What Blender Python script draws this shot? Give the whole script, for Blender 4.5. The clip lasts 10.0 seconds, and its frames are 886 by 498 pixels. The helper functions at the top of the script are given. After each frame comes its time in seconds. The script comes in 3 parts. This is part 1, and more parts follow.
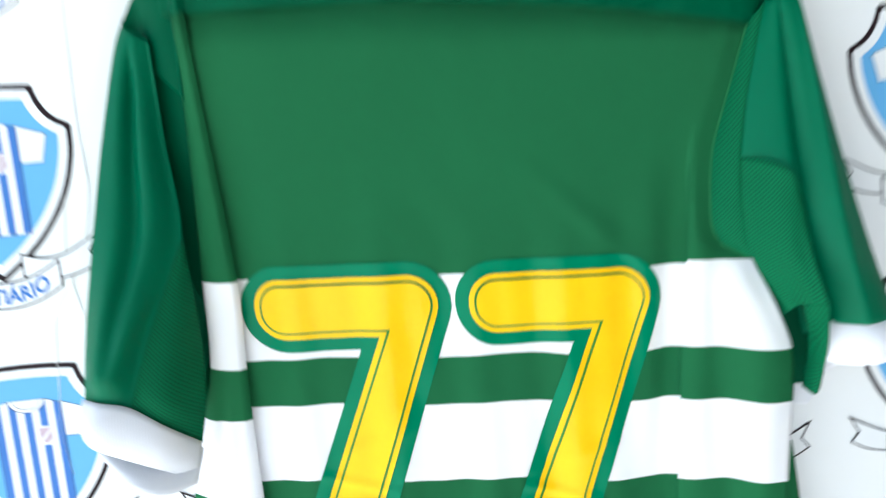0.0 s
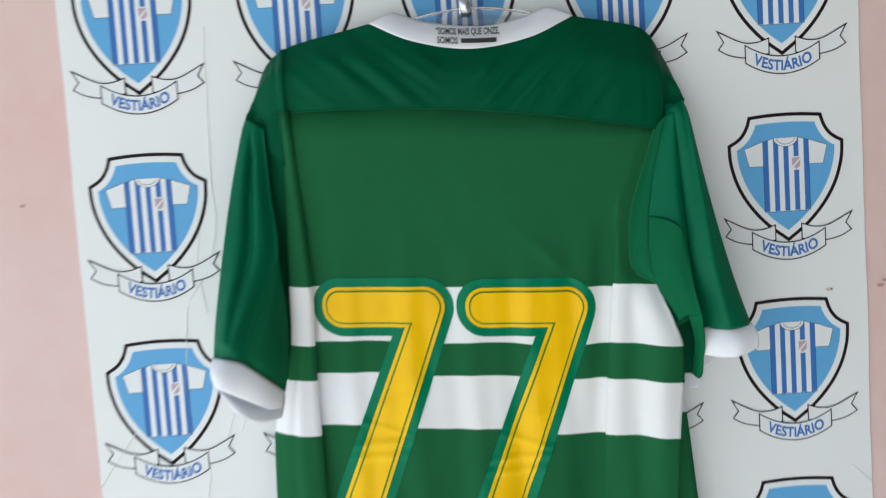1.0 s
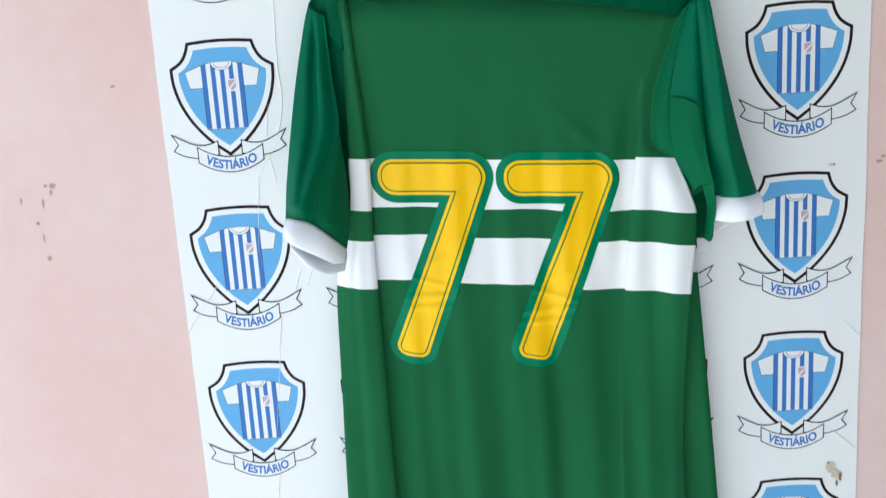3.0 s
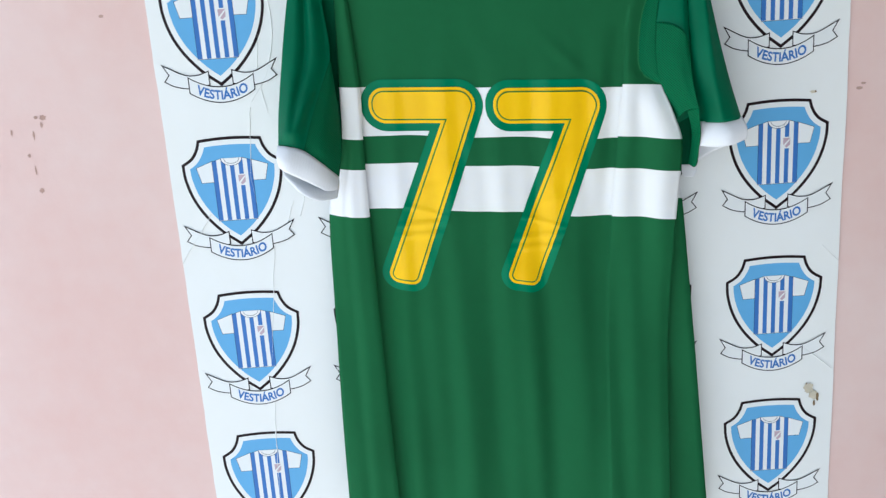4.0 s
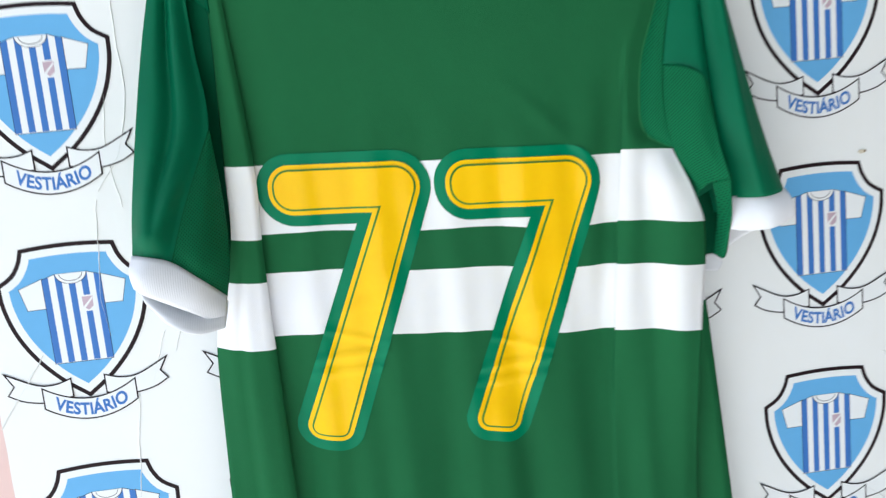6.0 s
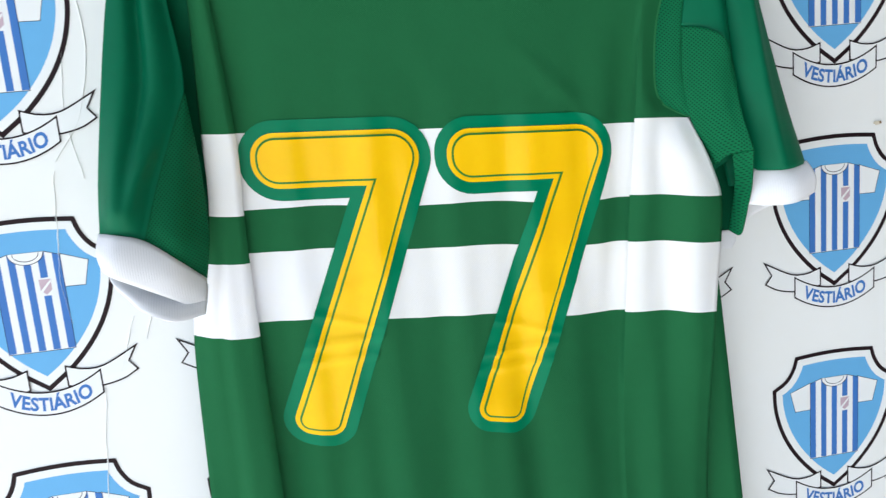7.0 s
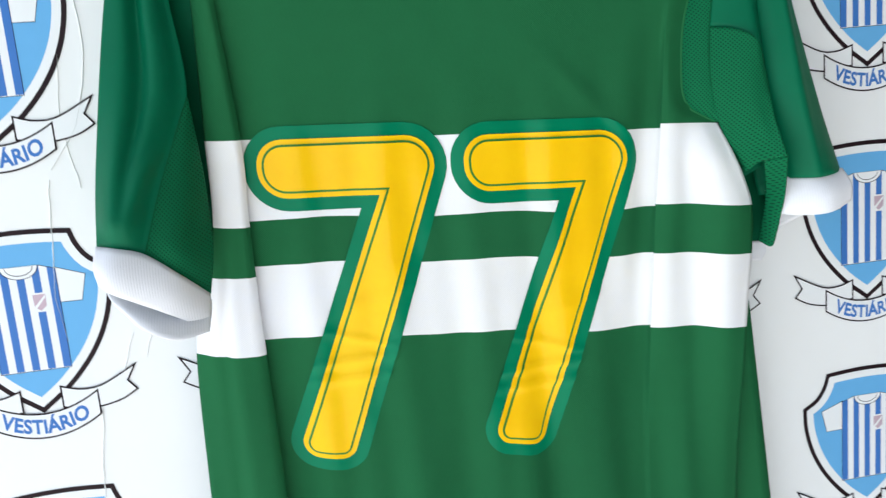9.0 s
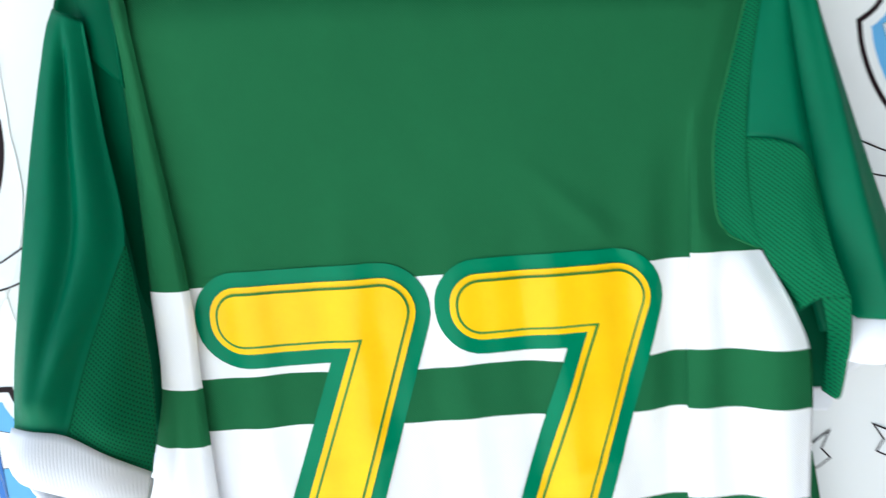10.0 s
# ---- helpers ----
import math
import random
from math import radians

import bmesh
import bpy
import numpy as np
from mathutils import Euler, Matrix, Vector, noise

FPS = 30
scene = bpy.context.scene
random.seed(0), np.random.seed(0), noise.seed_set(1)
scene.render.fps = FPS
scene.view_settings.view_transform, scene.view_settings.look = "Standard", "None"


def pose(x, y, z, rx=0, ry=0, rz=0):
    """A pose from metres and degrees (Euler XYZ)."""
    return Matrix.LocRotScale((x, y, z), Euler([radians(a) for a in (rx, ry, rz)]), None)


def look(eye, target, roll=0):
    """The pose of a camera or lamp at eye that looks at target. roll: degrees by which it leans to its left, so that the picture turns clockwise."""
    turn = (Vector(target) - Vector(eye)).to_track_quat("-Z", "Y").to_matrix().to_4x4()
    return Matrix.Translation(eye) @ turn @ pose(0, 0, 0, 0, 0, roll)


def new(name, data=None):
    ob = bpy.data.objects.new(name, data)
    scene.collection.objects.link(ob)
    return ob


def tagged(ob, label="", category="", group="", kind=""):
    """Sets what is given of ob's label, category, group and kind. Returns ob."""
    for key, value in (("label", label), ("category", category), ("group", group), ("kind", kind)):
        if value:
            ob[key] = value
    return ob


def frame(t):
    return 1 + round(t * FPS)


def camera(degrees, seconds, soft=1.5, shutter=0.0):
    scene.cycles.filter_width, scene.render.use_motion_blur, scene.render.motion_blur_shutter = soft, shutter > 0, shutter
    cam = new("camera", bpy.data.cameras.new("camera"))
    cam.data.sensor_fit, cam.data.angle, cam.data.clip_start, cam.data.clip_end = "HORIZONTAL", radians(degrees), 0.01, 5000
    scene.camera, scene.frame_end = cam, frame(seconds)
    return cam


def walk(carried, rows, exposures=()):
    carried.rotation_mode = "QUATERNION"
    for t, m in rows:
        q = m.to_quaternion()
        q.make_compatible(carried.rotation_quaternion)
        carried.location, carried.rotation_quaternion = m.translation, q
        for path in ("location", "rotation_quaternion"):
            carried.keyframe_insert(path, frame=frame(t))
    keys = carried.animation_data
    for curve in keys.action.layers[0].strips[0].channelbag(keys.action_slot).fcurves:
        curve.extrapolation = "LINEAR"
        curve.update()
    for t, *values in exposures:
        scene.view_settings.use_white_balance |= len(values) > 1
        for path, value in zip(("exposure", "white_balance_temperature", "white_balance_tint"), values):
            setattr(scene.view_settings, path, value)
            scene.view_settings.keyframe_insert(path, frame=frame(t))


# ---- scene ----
cam = camera(57.5, 10.0, soft=1.3, shutter=0.6)
PATH = [
    (0, (-0.049, -0.590, 1.619), (0.020, 1.391, 1.352), -5.6),
    (0.2, (-0.048, -0.664, 1.634), (0.033, 1.326, 1.444), -5.0),
    (0.35, (-0.046, -0.713, 1.638), (0.054, 1.279, 1.493), -4.5),
    (0.5, (-0.046, -0.748, 1.641), (0.061, 1.246, 1.524), -4.4),
    (1, (-0.047, -0.873, 1.623), (-0.018, 1.123, 1.489), -3.7),
    (1.5, (-0.061, -0.914, 1.622), (-0.082, 1.075, 1.422), -3.5),
    (2, (-0.073, -0.939, 1.616), (-0.107, 1.042, 1.345), -3.7),
    (3.5, (-0.067, -1.009, 1.582), (-0.120, 0.947, 1.168), -3.6),
    (4, (-0.082, -1.017, 1.563), (-0.092, 0.930, 1.105), -3.9),
    (4.5, (-0.049, -1.013, 1.585), (-0.058, 0.944, 1.168), -5.2),
    (5, (-0.041, -0.945, 1.585), (0.020, 1.037, 1.323), -5.9),
    (5.2, (-0.041, -0.898, 1.579), (0.046, 1.086, 1.348), -6.0),
    (6.5, (-0.116, -0.668, 1.550), (0.125, 1.285, 1.196), -5.1),
    (7, (-0.121, -0.661, 1.549), (0.179, 1.282, 1.182), -5.1),
    (7.5, (-0.112, -0.646, 1.550), (0.228, 1.293, 1.200), -5.5),
    (8, (-0.134, -0.631, 1.546), (0.215, 1.311, 1.218), -5.0),
    (8.5, (-0.133, -0.616, 1.543), (0.209, 1.326, 1.206), -4.5),
    (9, (-0.128, -0.626, 1.546), (0.175, 1.321, 1.203), -5.2),
    (9.5, (-0.065, -0.588, 1.581), (0.112, 1.385, 1.304), -6.9),
    (9.8, (-0.054, -0.548, 1.587), (0.119, 1.437, 1.378), -7.1),
    (10, (-0.040, -0.535, 1.597), (0.059, 1.451, 1.377), -7.0),
]
EXPOSURES = [(0.0, 2.29, 6200, 4), (0.3, 1.81, 6300, 4), (0.5, 1.74, 6400, 4), (1.0, 1.55, 6520, 4), (1.5, 1.54, 6400, 4), (2.0, 1.74, 6300, 4), (3.5, 1.8, 6200, 4), (4.5, 1.66, 6250, 4), (5.0, 1.82, 6350, 4), (6.5, 1.93, 6480, 6), (9.0, 1.95, 6480, 6), (9.5, 1.87, 6480, 6), (10.0, 2.22, 6250, 4)]
walk(cam, [(t, look(eye, target, roll)) for t, eye, target, roll in PATH], EXPOSURES)

# ---- world, sun and daylight ----
world = bpy.data.worlds.new("sky")
scene.world = world
world.use_nodes = True
_n = world.node_tree.nodes
_sky = _n.new("ShaderNodeTexSky")
_sky.sky_type, _sky.sun_disc = "NISHITA", False
SUN_EL, SUN_AZ = radians(48), radians(-72)
_sky.sun_elevation, _sky.sun_rotation = SUN_EL, SUN_AZ
world.node_tree.links.new(_sky.outputs["Color"], _n["Background"].inputs["Color"])
_n["Background"].inputs["Strength"].default_value = 0.10
sun = new("sun", bpy.data.lights.new("sun", "SUN"))
sun.data.energy, sun.data.angle, sun.data.color = 5.0, radians(0.5), (1.0, 0.975, 0.94)
_s = Vector((math.sin(SUN_AZ) * math.cos(SUN_EL), math.cos(SUN_AZ) * math.cos(SUN_EL), math.sin(SUN_EL)))
sun.matrix_world = look(_s * 20, (0, 0, 0))

# ---- materials ----


def material(name, color, rough=0.6, vary=0.08, scale=8.0, bump=0.0, bump_scale=300.0, sheen=0.0, spec=0.4, coat=0.0, tint=None):
    """Principled surface with variation at two scales and a fine relief."""
    m = bpy.data.materials.new(name)
    m.use_nodes = True
    nt = m.node_tree
    n, l = nt.nodes, nt.links
    b = n["Principled BSDF"]
    geo = n.new("ShaderNodeNewGeometry")
    big, fine = n.new("ShaderNodeTexNoise"), n.new("ShaderNodeTexNoise")
    for tex, sc in ((big, scale), (fine, scale * 14)):
        tex.inputs["Scale"].default_value = sc
        tex.inputs["Detail"].default_value = 4
        l.new(geo.outputs["Position"], tex.inputs["Vector"])
    add = n.new("ShaderNodeMath")
    add.operation = "MULTIPLY_ADD"
    add.inputs[1].default_value = 0.35
    l.new(fine.outputs["Fac"], add.inputs[0])
    l.new(big.outputs["Fac"], add.inputs[2])
    ramp = n.new("ShaderNodeMapRange")
    ramp.inputs["From Min"].default_value, ramp.inputs["From Max"].default_value = 0.4, 0.95
    l.new(add.outputs[0], ramp.inputs["Value"])
    mix = n.new("ShaderNodeMix")
    mix.data_type = "RGBA"
    other = tint or tuple(c * (1 - 2 * vary) for c in color)
    mix.inputs["A"].default_value, mix.inputs["B"].default_value = (*color, 1), (*other, 1)
    l.new(ramp.outputs["Result"], mix.inputs["Factor"])
    l.new(mix.outputs["Result"], b.inputs["Base Color"])
    b.inputs["Roughness"].default_value = rough
    b.inputs["Specular IOR Level"].default_value = spec
    b.inputs["Coat Weight"].default_value = coat
    b.inputs["Sheen Weight"].default_value = sheen
    b.inputs["Sheen Roughness"].default_value = 0.4
    if bump:
        tex = n.new("ShaderNodeTexNoise")
        tex.inputs["Scale"].default_value, tex.inputs["Detail"].default_value = bump_scale, 3
        l.new(geo.outputs["Position"], tex.inputs["Vector"])
        bm_ = n.new("ShaderNodeBump")
        bm_.inputs["Strength"].default_value, bm_.inputs["Distance"].default_value = bump, 0.002
        l.new(tex.outputs["Fac"], bm_.inputs["Height"])
        l.new(bm_.outputs["Normal"], b.inputs["Normal"])
    return m


def woven(m, pitch_x, pitch_z, depth, holes=0.0):
    """Adds a knit relief to a fabric: a fine grid of loops, or open holes of a mesh."""
    nt = m.node_tree
    n, l = nt.nodes, nt.links
    b = n["Principled BSDF"]
    geo = n.new("ShaderNodeNewGeometry")
    sep = n.new("ShaderNodeSeparateXYZ")
    l.new(geo.outputs["Position"], sep.inputs[0])

    def op(kind, a, c):
        k = n.new("ShaderNodeMath")
        k.operation = kind
        for i, v in enumerate((a, c)):
            if v is None:
                continue
            if isinstance(v, (int, float)):
                k.inputs[i].default_value = v
            else:
                l.new(v, k.inputs[i])
        return k.outputs[0]

    gx = op("SINE", op("MULTIPLY", sep.outputs["X"], 2 * math.pi / pitch_x), None)
    gz = op("SINE", op("MULTIPLY", sep.outputs["Z"], 2 * math.pi / pitch_z), None)
    wave = op("MULTIPLY", gx, gz)
    bump = n.new("ShaderNodeBump")
    bump.inputs["Strength"].default_value, bump.inputs["Distance"].default_value = depth, 0.001
    if holes:
        hole = n.new("ShaderNodeMapRange")
        hole.inputs["From Min"].default_value, hole.inputs["From Max"].default_value = 0.30, 0.60
        l.new(wave, hole.inputs["Value"])
        dark = n.new("ShaderNodeMix")
        dark.data_type, dark.blend_type = "RGBA", "MULTIPLY"
        src = b.inputs["Base Color"].links[0].from_socket
        l.new(src, dark.inputs["A"])
        dark.inputs["B"].default_value = (1 - holes, 1 - holes, 1 - holes, 1)
        l.new(hole.outputs["Result"], dark.inputs["Factor"])
        l.new(dark.outputs["Result"], b.inputs["Base Color"])
        inv = op("SUBTRACT", 1.0, hole.outputs["Result"])
        l.new(inv, bump.inputs["Height"])
    else:
        l.new(wave, bump.inputs["Height"])
    if b.inputs["Normal"].links:
        l.new(b.inputs["Normal"].links[0].from_socket, bump.inputs["Normal"])
    l.new(bump.outputs["Normal"], b.inputs["Normal"])
    return m


GREEN_BODY = woven(material("green_jersey_knit", (0.0130, 0.117, 0.041), 0.75, 0.06, 7, 0.05, 900, spec=0.10), 0.0016, 0.0016, 0.12)
GREEN_SHINY = woven(material("green_sleeve_satin", (0.0018, 0.128, 0.058), 0.48, 0.06, 9, 0.04, 900, spec=0.12), 0.0012, 0.0012, 0.08)
# yoke satin; on recessed pieces this darker green stands in for shade
GREEN_YOKE_AND_SHADE = woven(material("green_yoke_satin_and_shade", (0.0010, 0.080, 0.034), 0.46, 0.07, 9, 0.04, 900, spec=0.05), 0.0012, 0.0012, 0.08)
GREEN_MESH = woven(material("green_perforated_mesh", (0.0040, 0.130, 0.050), 0.7, 0.05, 9, 0.04, 900, spec=0.10), 0.0025, 0.0029, 0.5, 0.62)
PIPING = material("light_green_piping", (0.018, 0.155, 0.052), 0.7, 0.05, 40, spec=0.15)
GREEN_SEAM = material("green_seam_thread", (0.004, 0.095, 0.035), 0.8, 0.1, 40, spec=0.1)
# lavender and cream stand in for cool and warm light, mixed at random
WHITE_KNIT = woven(material("white_jersey_knit", (0.79, 0.785, 0.83), 0.75, 0.03, 6, 0.05, 900, spec=0.15, tint=(0.82, 0.79, 0.74)), 0.0016, 0.0016, 0.10)
WHITE_RIB = woven(material("white_ribbed_cuff", (0.80, 0.79, 0.82), 0.75, 0.04, 10, 0.05, 900, spec=0.15), 0.0016, 0.09, 0.10)
TEAL_PRINT = material("teal_green_transfer_film", (0.0003, 0.185, 0.084), 0.30, 0.05, 10, 0.10, 60, spec=0.12)
YELLOW_PRINT = material("yellow_transfer_film", (0.92, 0.560, 0.002), 0.27, 0.05, 12, 0.12, 60, spec=0.18, tint=(0.92, 0.50, 0.001))
PRINT_LINE = material("green_printed_line", (0.03, 0.20, 0.03), 0.4, 0.05, 10, spec=0.2)
BANNER_WHITE = material("white_banner_paper", (0.80, 0.80, 0.80), 0.38, 0.03, 3, 0.12, 25, spec=0.25, tint=(0.79, 0.775, 0.75))
INK_BLACK = material("dark_printed_ink", (0.018, 0.008, 0.010), 0.45, 0.1, 20, spec=0.12)
INK_SKY = material("sky_blue_printed_ink", (0.135, 0.395, 0.690), 0.38, 0.04, 6, 0.08, 25, spec=0.2)
INK_BLUE = material("royal_blue_printed_ink", (0.050, 0.170, 0.480), 0.38, 0.05, 6, 0.08, 25, spec=0.2)
INK_WHITE = material("white_printed_ink", (0.80, 0.80, 0.80), 0.38, 0.03, 4, 0.08, 25, spec=0.2)
INK_PINK = material("faded_mauve_ink", (0.55, 0.40, 0.46), 0.45, 0.1, 60)
PINK_WALL = material("pink_painted_plaster", (0.71, 0.455, 0.415), 0.75, 0.05, 2.2, 0.35, 35, spec=0.25, tint=(0.75, 0.575, 0.54))
PAPER_EDGE = material("torn_paper_edge", (0.55, 0.53, 0.50), 0.7, 0.1, 40)
RUST = material("brown_rust_stain", (0.30, 0.20, 0.11), 0.8, 0.3, 120)
STAIN = material("reddish_wall_stain", (0.58, 0.36, 0.30), 0.8, 0.2, 90)
PATCH_PALE = material("pale_glue_residue", (0.68, 0.60, 0.47), 0.75, 0.15, 90)
CONCRETE = material("pale_concrete_paving", (0.47, 0.47, 0.465), 0.85, 0.12, 1.5, 0.4, 40, spec=0.2)
# dark grey of the unseen walls, added to take light off the right
BLOCKER_WALL = material("dark_grey_light_blocker_wall", (0.20, 0.205, 0.21), 0.85, 0.12, 2, 0.3, 40, spec=0.2)
# grey of the unseen roof, added to dim light from above
BLOCKER_ROOF = material("grey_light_blocker_roof", (0.30, 0.30, 0.30), 0.7, 0.05, 2, 0.2, 40)
BLACK_TEXT = material("black_heat_print", (0.015, 0.015, 0.015), 0.5, 0.1, 40)
CHROME = material("chromed_steel_wire", (0.62, 0.62, 0.63), 0.18, 0.05, 30)
CHROME.node_tree.nodes["Principled BSDF"].inputs["Metallic"].default_value = 1.0
CLEAR = material("clear_hanger_plastic", (0.93, 0.95, 0.97), 0.06, 0.01, 20)
CLEAR.node_tree.nodes["Principled BSDF"].inputs["Transmission Weight"].default_value = 1.0
CLEAR.node_tree.nodes["Principled BSDF"].inputs["IOR"].default_value = 1.46

# ---- building helpers ----
# The plan is drawn in units of the banner: x along the wall, d out from the wall, z up.
UNIT, BASE = 0.8, 0.2


def world_at(x, d, z):
    return Vector((UNIT * x, -UNIT * d, UNIT * z + BASE))


def mesh_of(name, bm, mats):
    me = bpy.data.meshes.new(name)
    bm.to_mesh(me)
    bm.free()
    for m in mats if isinstance(mats, (list, tuple)) else [mats]:
        me.materials.append(m)
    return me


def part(name, bm, mats, parent=None, label="", smooth=True, thick=0.0):
    me = mesh_of(name, bm, mats)
    if smooth:
        for p in me.polygons:
            p.use_smooth = True
    ob = new(name, me)
    if parent is not None:
        ob.parent = parent
    if label:
        tagged(ob, label)
    if thick:
        s = ob.modifiers.new("cloth", "SOLIDIFY")
        s.thickness, s.offset = thick, 0.0
    return ob


def empty(name, at=(0, 0, 0)):
    ob = new(name)
    ob.location = at
    ob.empty_display_size = 0.05
    return ob


def spline(points, k):
    """k + 1 points evenly along a smooth curve through a few control points."""
    p = np.array(points, float)
    if len(p) == 2:
        return p[0] + np.linspace(0, 1, k + 1)[:, None] * (p[1] - p[0])
    q = np.vstack([2 * p[0] - p[1], p, 2 * p[-1] - p[-2]])
    dense = []
    for i in range(1, len(q) - 2):
        a, b, c, e = q[i - 1], q[i], q[i + 1], q[i + 2]
        for s in np.linspace(0, 1, 24, endpoint=False):
            dense.append(0.5 * (2 * b + (c - a) * s + (2 * a - 5 * b + 4 * c - e) * s * s + (3 * b - a - 3 * c + e) * s ** 3))
    dense.append(p[-1])
    dense = np.array(dense)
    run = np.concatenate([[0], np.cumsum(np.linalg.norm(np.diff(dense, axis=0), axis=1))])
    at = np.linspace(0, run[-1], k + 1)
    return np.column_stack([np.interp(at, run, dense[:, j]) for j in range(dense.shape[1])])


def smoothstep(a, b, v):
    t = min(1.0, max(0.0, (v - a) / (b - a)))
    return t * t * (3 - 2 * t)


def bell(v, mid, half):
    t = (v - mid) / half
    return math.exp(-t * t)


def patch(left, right, top=None, bottom=None, nu=20, nv=30, relief=None):
    """A cloth patch spanned by its edge curves (x, z, d), with folds from relief(x, z, u, v)."""
    L, R = spline(left, nv), spline(right, nv)
    T = spline(top, nu) if top else spline([L[0], R[0]], nu)
    B = spline(bottom, nu) if bottom else spline([L[-1], R[-1]], nu)
    bm = bmesh.new()
    grid = []
    for j in range(nv + 1):
        v, row = j / nv, []
        for i in range(nu + 1):
            u = i / nu
            p = (1 - u) * L[j] + u * R[j] + (1 - v) * T[i] + v * B[i]
            p = p - ((1 - u) * (1 - v) * T[0] + u * (1 - v) * T[-1] + (1 - u) * v * B[0] + u * v * B[-1])
            d = p[2] + (relief(p[0], p[1], u, v) if relief else 0.0)
            row.append(bm.verts.new(world_at(p[0], d, p[1])))
        grid.append(row)
    for j in range(nv):
        for i in range(nu):
            bm.faces.new((grid[j][i], grid[j + 1][i], grid[j + 1][i + 1], grid[j][i + 1]))
    return bm


def rounded(points, radii, steps=8):
    """The polygon with each corner rounded to its radius."""
    out, n = [], len(points)
    for i, (p, r) in enumerate(zip(points, radii)):
        p, a, b = Vector(p), Vector(points[i - 1]), Vector(points[(i + 1) % n])
        if r <= 0:
            out.append(tuple(p))
            continue
        da, db = (a - p).normalized(), (b - p).normalized()
        half = da.angle(db) / 2
        reach = min(r / math.tan(half), 0.49 * (a - p).length, 0.49 * (b - p).length)
        r2 = reach * math.tan(half)
        c = p + (da + db).normalized() * (r2 / math.sin(half))
        s, e = p + da * reach - c, p + db * reach - c
        turn = s.angle_signed(e)
        for k in range(steps + 1):
            t = -turn * k / steps
            out.append((c.x + s.x * math.cos(t) - s.y * math.sin(t), c.y + s.x * math.sin(t) + s.y * math.cos(t)))
    return out


def offset(points, by):
    """Each edge of a clockwise polygon moved outwards."""
    out, n = [], len(points)
    for i in range(n):
        p, a, b = Vector(points[i]), Vector(points[i - 1]), Vector(points[(i + 1) % n])
        d1, d2 = (p - a).normalized(), (b - p).normalized()
        n1, n2 = Vector((-d1.y, d1.x)), Vector((-d2.y, d2.x))
        m = n1 + n2
        out.append(tuple(p + m * (by / (0.5 * m.length_squared))))
    return out


def flat(bm, outline, d, mat=0, at=None):
    """A flat polygon d in front of the wall, in plan units unless a mapping is given."""
    at = at or world_at
    f = bm.faces.new([bm.verts.new(at(x, d, z)) for x, z in outline])
    f.material_index = mat
    return f


def decal(outline, depth, step=0.008):
    """A film cut to the outline and lying on the cloth, with the cloth's folds."""
    bm = bmesh.new()
    bm.faces.new([bm.verts.new((x, 0, z)) for x, z in outline])
    xs, zs = [p[0] for p in outline], [p[1] for p in outline]
    for lo, hi, nrm in ((min(xs), max(xs), (1, 0, 0)), (min(zs), max(zs), (0, 0, 1))):
        k = lo + step
        while k < hi:
            co = (k, 0, 0) if nrm[0] else (0, 0, k)
            bmesh.ops.bisect_plane(bm, geom=bm.verts[:] + bm.edges[:] + bm.faces[:], plane_co=co, plane_no=nrm)
            k += step
    bmesh.ops.triangulate(bm, faces=bm.faces[:])
    for v in bm.verts:
        v.co = world_at(v.co.x, depth(v.co.x, v.co.z), v.co.z)
    bmesh.ops.recalc_face_normals(bm, faces=bm.faces[:])
    return bm


def box(bm, lo, hi, mat=0, bevel=0.0):
    made = bmesh.ops.create_cube(bm, size=1.0)["verts"]
    lo, hi = Vector(lo), Vector(hi)
    for v in made:
        v.co = Vector([(lo[i] + hi[i]) / 2 + v.co[i] * (hi[i] - lo[i]) for i in range(3)])
    for f in {f for v in made for f in v.link_faces}:
        f.material_index = mat
    if bevel:
        bmesh.ops.bevel(bm, geom=list({e for v in made for e in v.link_edges}), offset=bevel, segments=2, affect="EDGES")


def tube(bm, points, radius, sides=8, squash=1.0):
    """A round bar along world points."""
    pts = [Vector(p) for p in points]
    rings = []
    for i, p in enumerate(pts):
        way = (pts[min(i + 1, len(pts) - 1)] - pts[max(i - 1, 0)]).normalized()
        side = way.cross(Vector((0, 1, 0)))
        side = side.normalized() if side.length > 1e-4 else Vector((1, 0, 0))
        up = side.cross(way).normalized()
        rings.append([bm.verts.new(p + radius * (math.cos(a) * side + squash * math.sin(a) * up)) for a in [2 * math.pi * k / sides for k in range(sides)]])
    for a, b in zip(rings, rings[1:]):
        for k in range(sides):
            bm.faces.new((a[k], a[(k + 1) % sides], b[(k + 1) % sides], b[k]))
    bm.faces.new(rings[0][::-1])
    bm.faces.new(rings[-1])


def letters(text, size):
    """Flat mesh of a line of text in the built-in font, as a list of triangles and its width."""
    cu = bpy.data.curves.new("lettering", "FONT")
    cu.body, cu.size, cu.resolution_u, cu.offset = text, size, 3, size * 0.030
    ob = bpy.data.objects.new("lettering", cu)
    scene.collection.objects.link(ob)
    me = bpy.data.meshes.new_from_object(ob.evaluated_get(bpy.context.evaluated_depsgraph_get()))
    bpy.data.objects.remove(ob)
    bpy.data.curves.remove(cu)
    return me


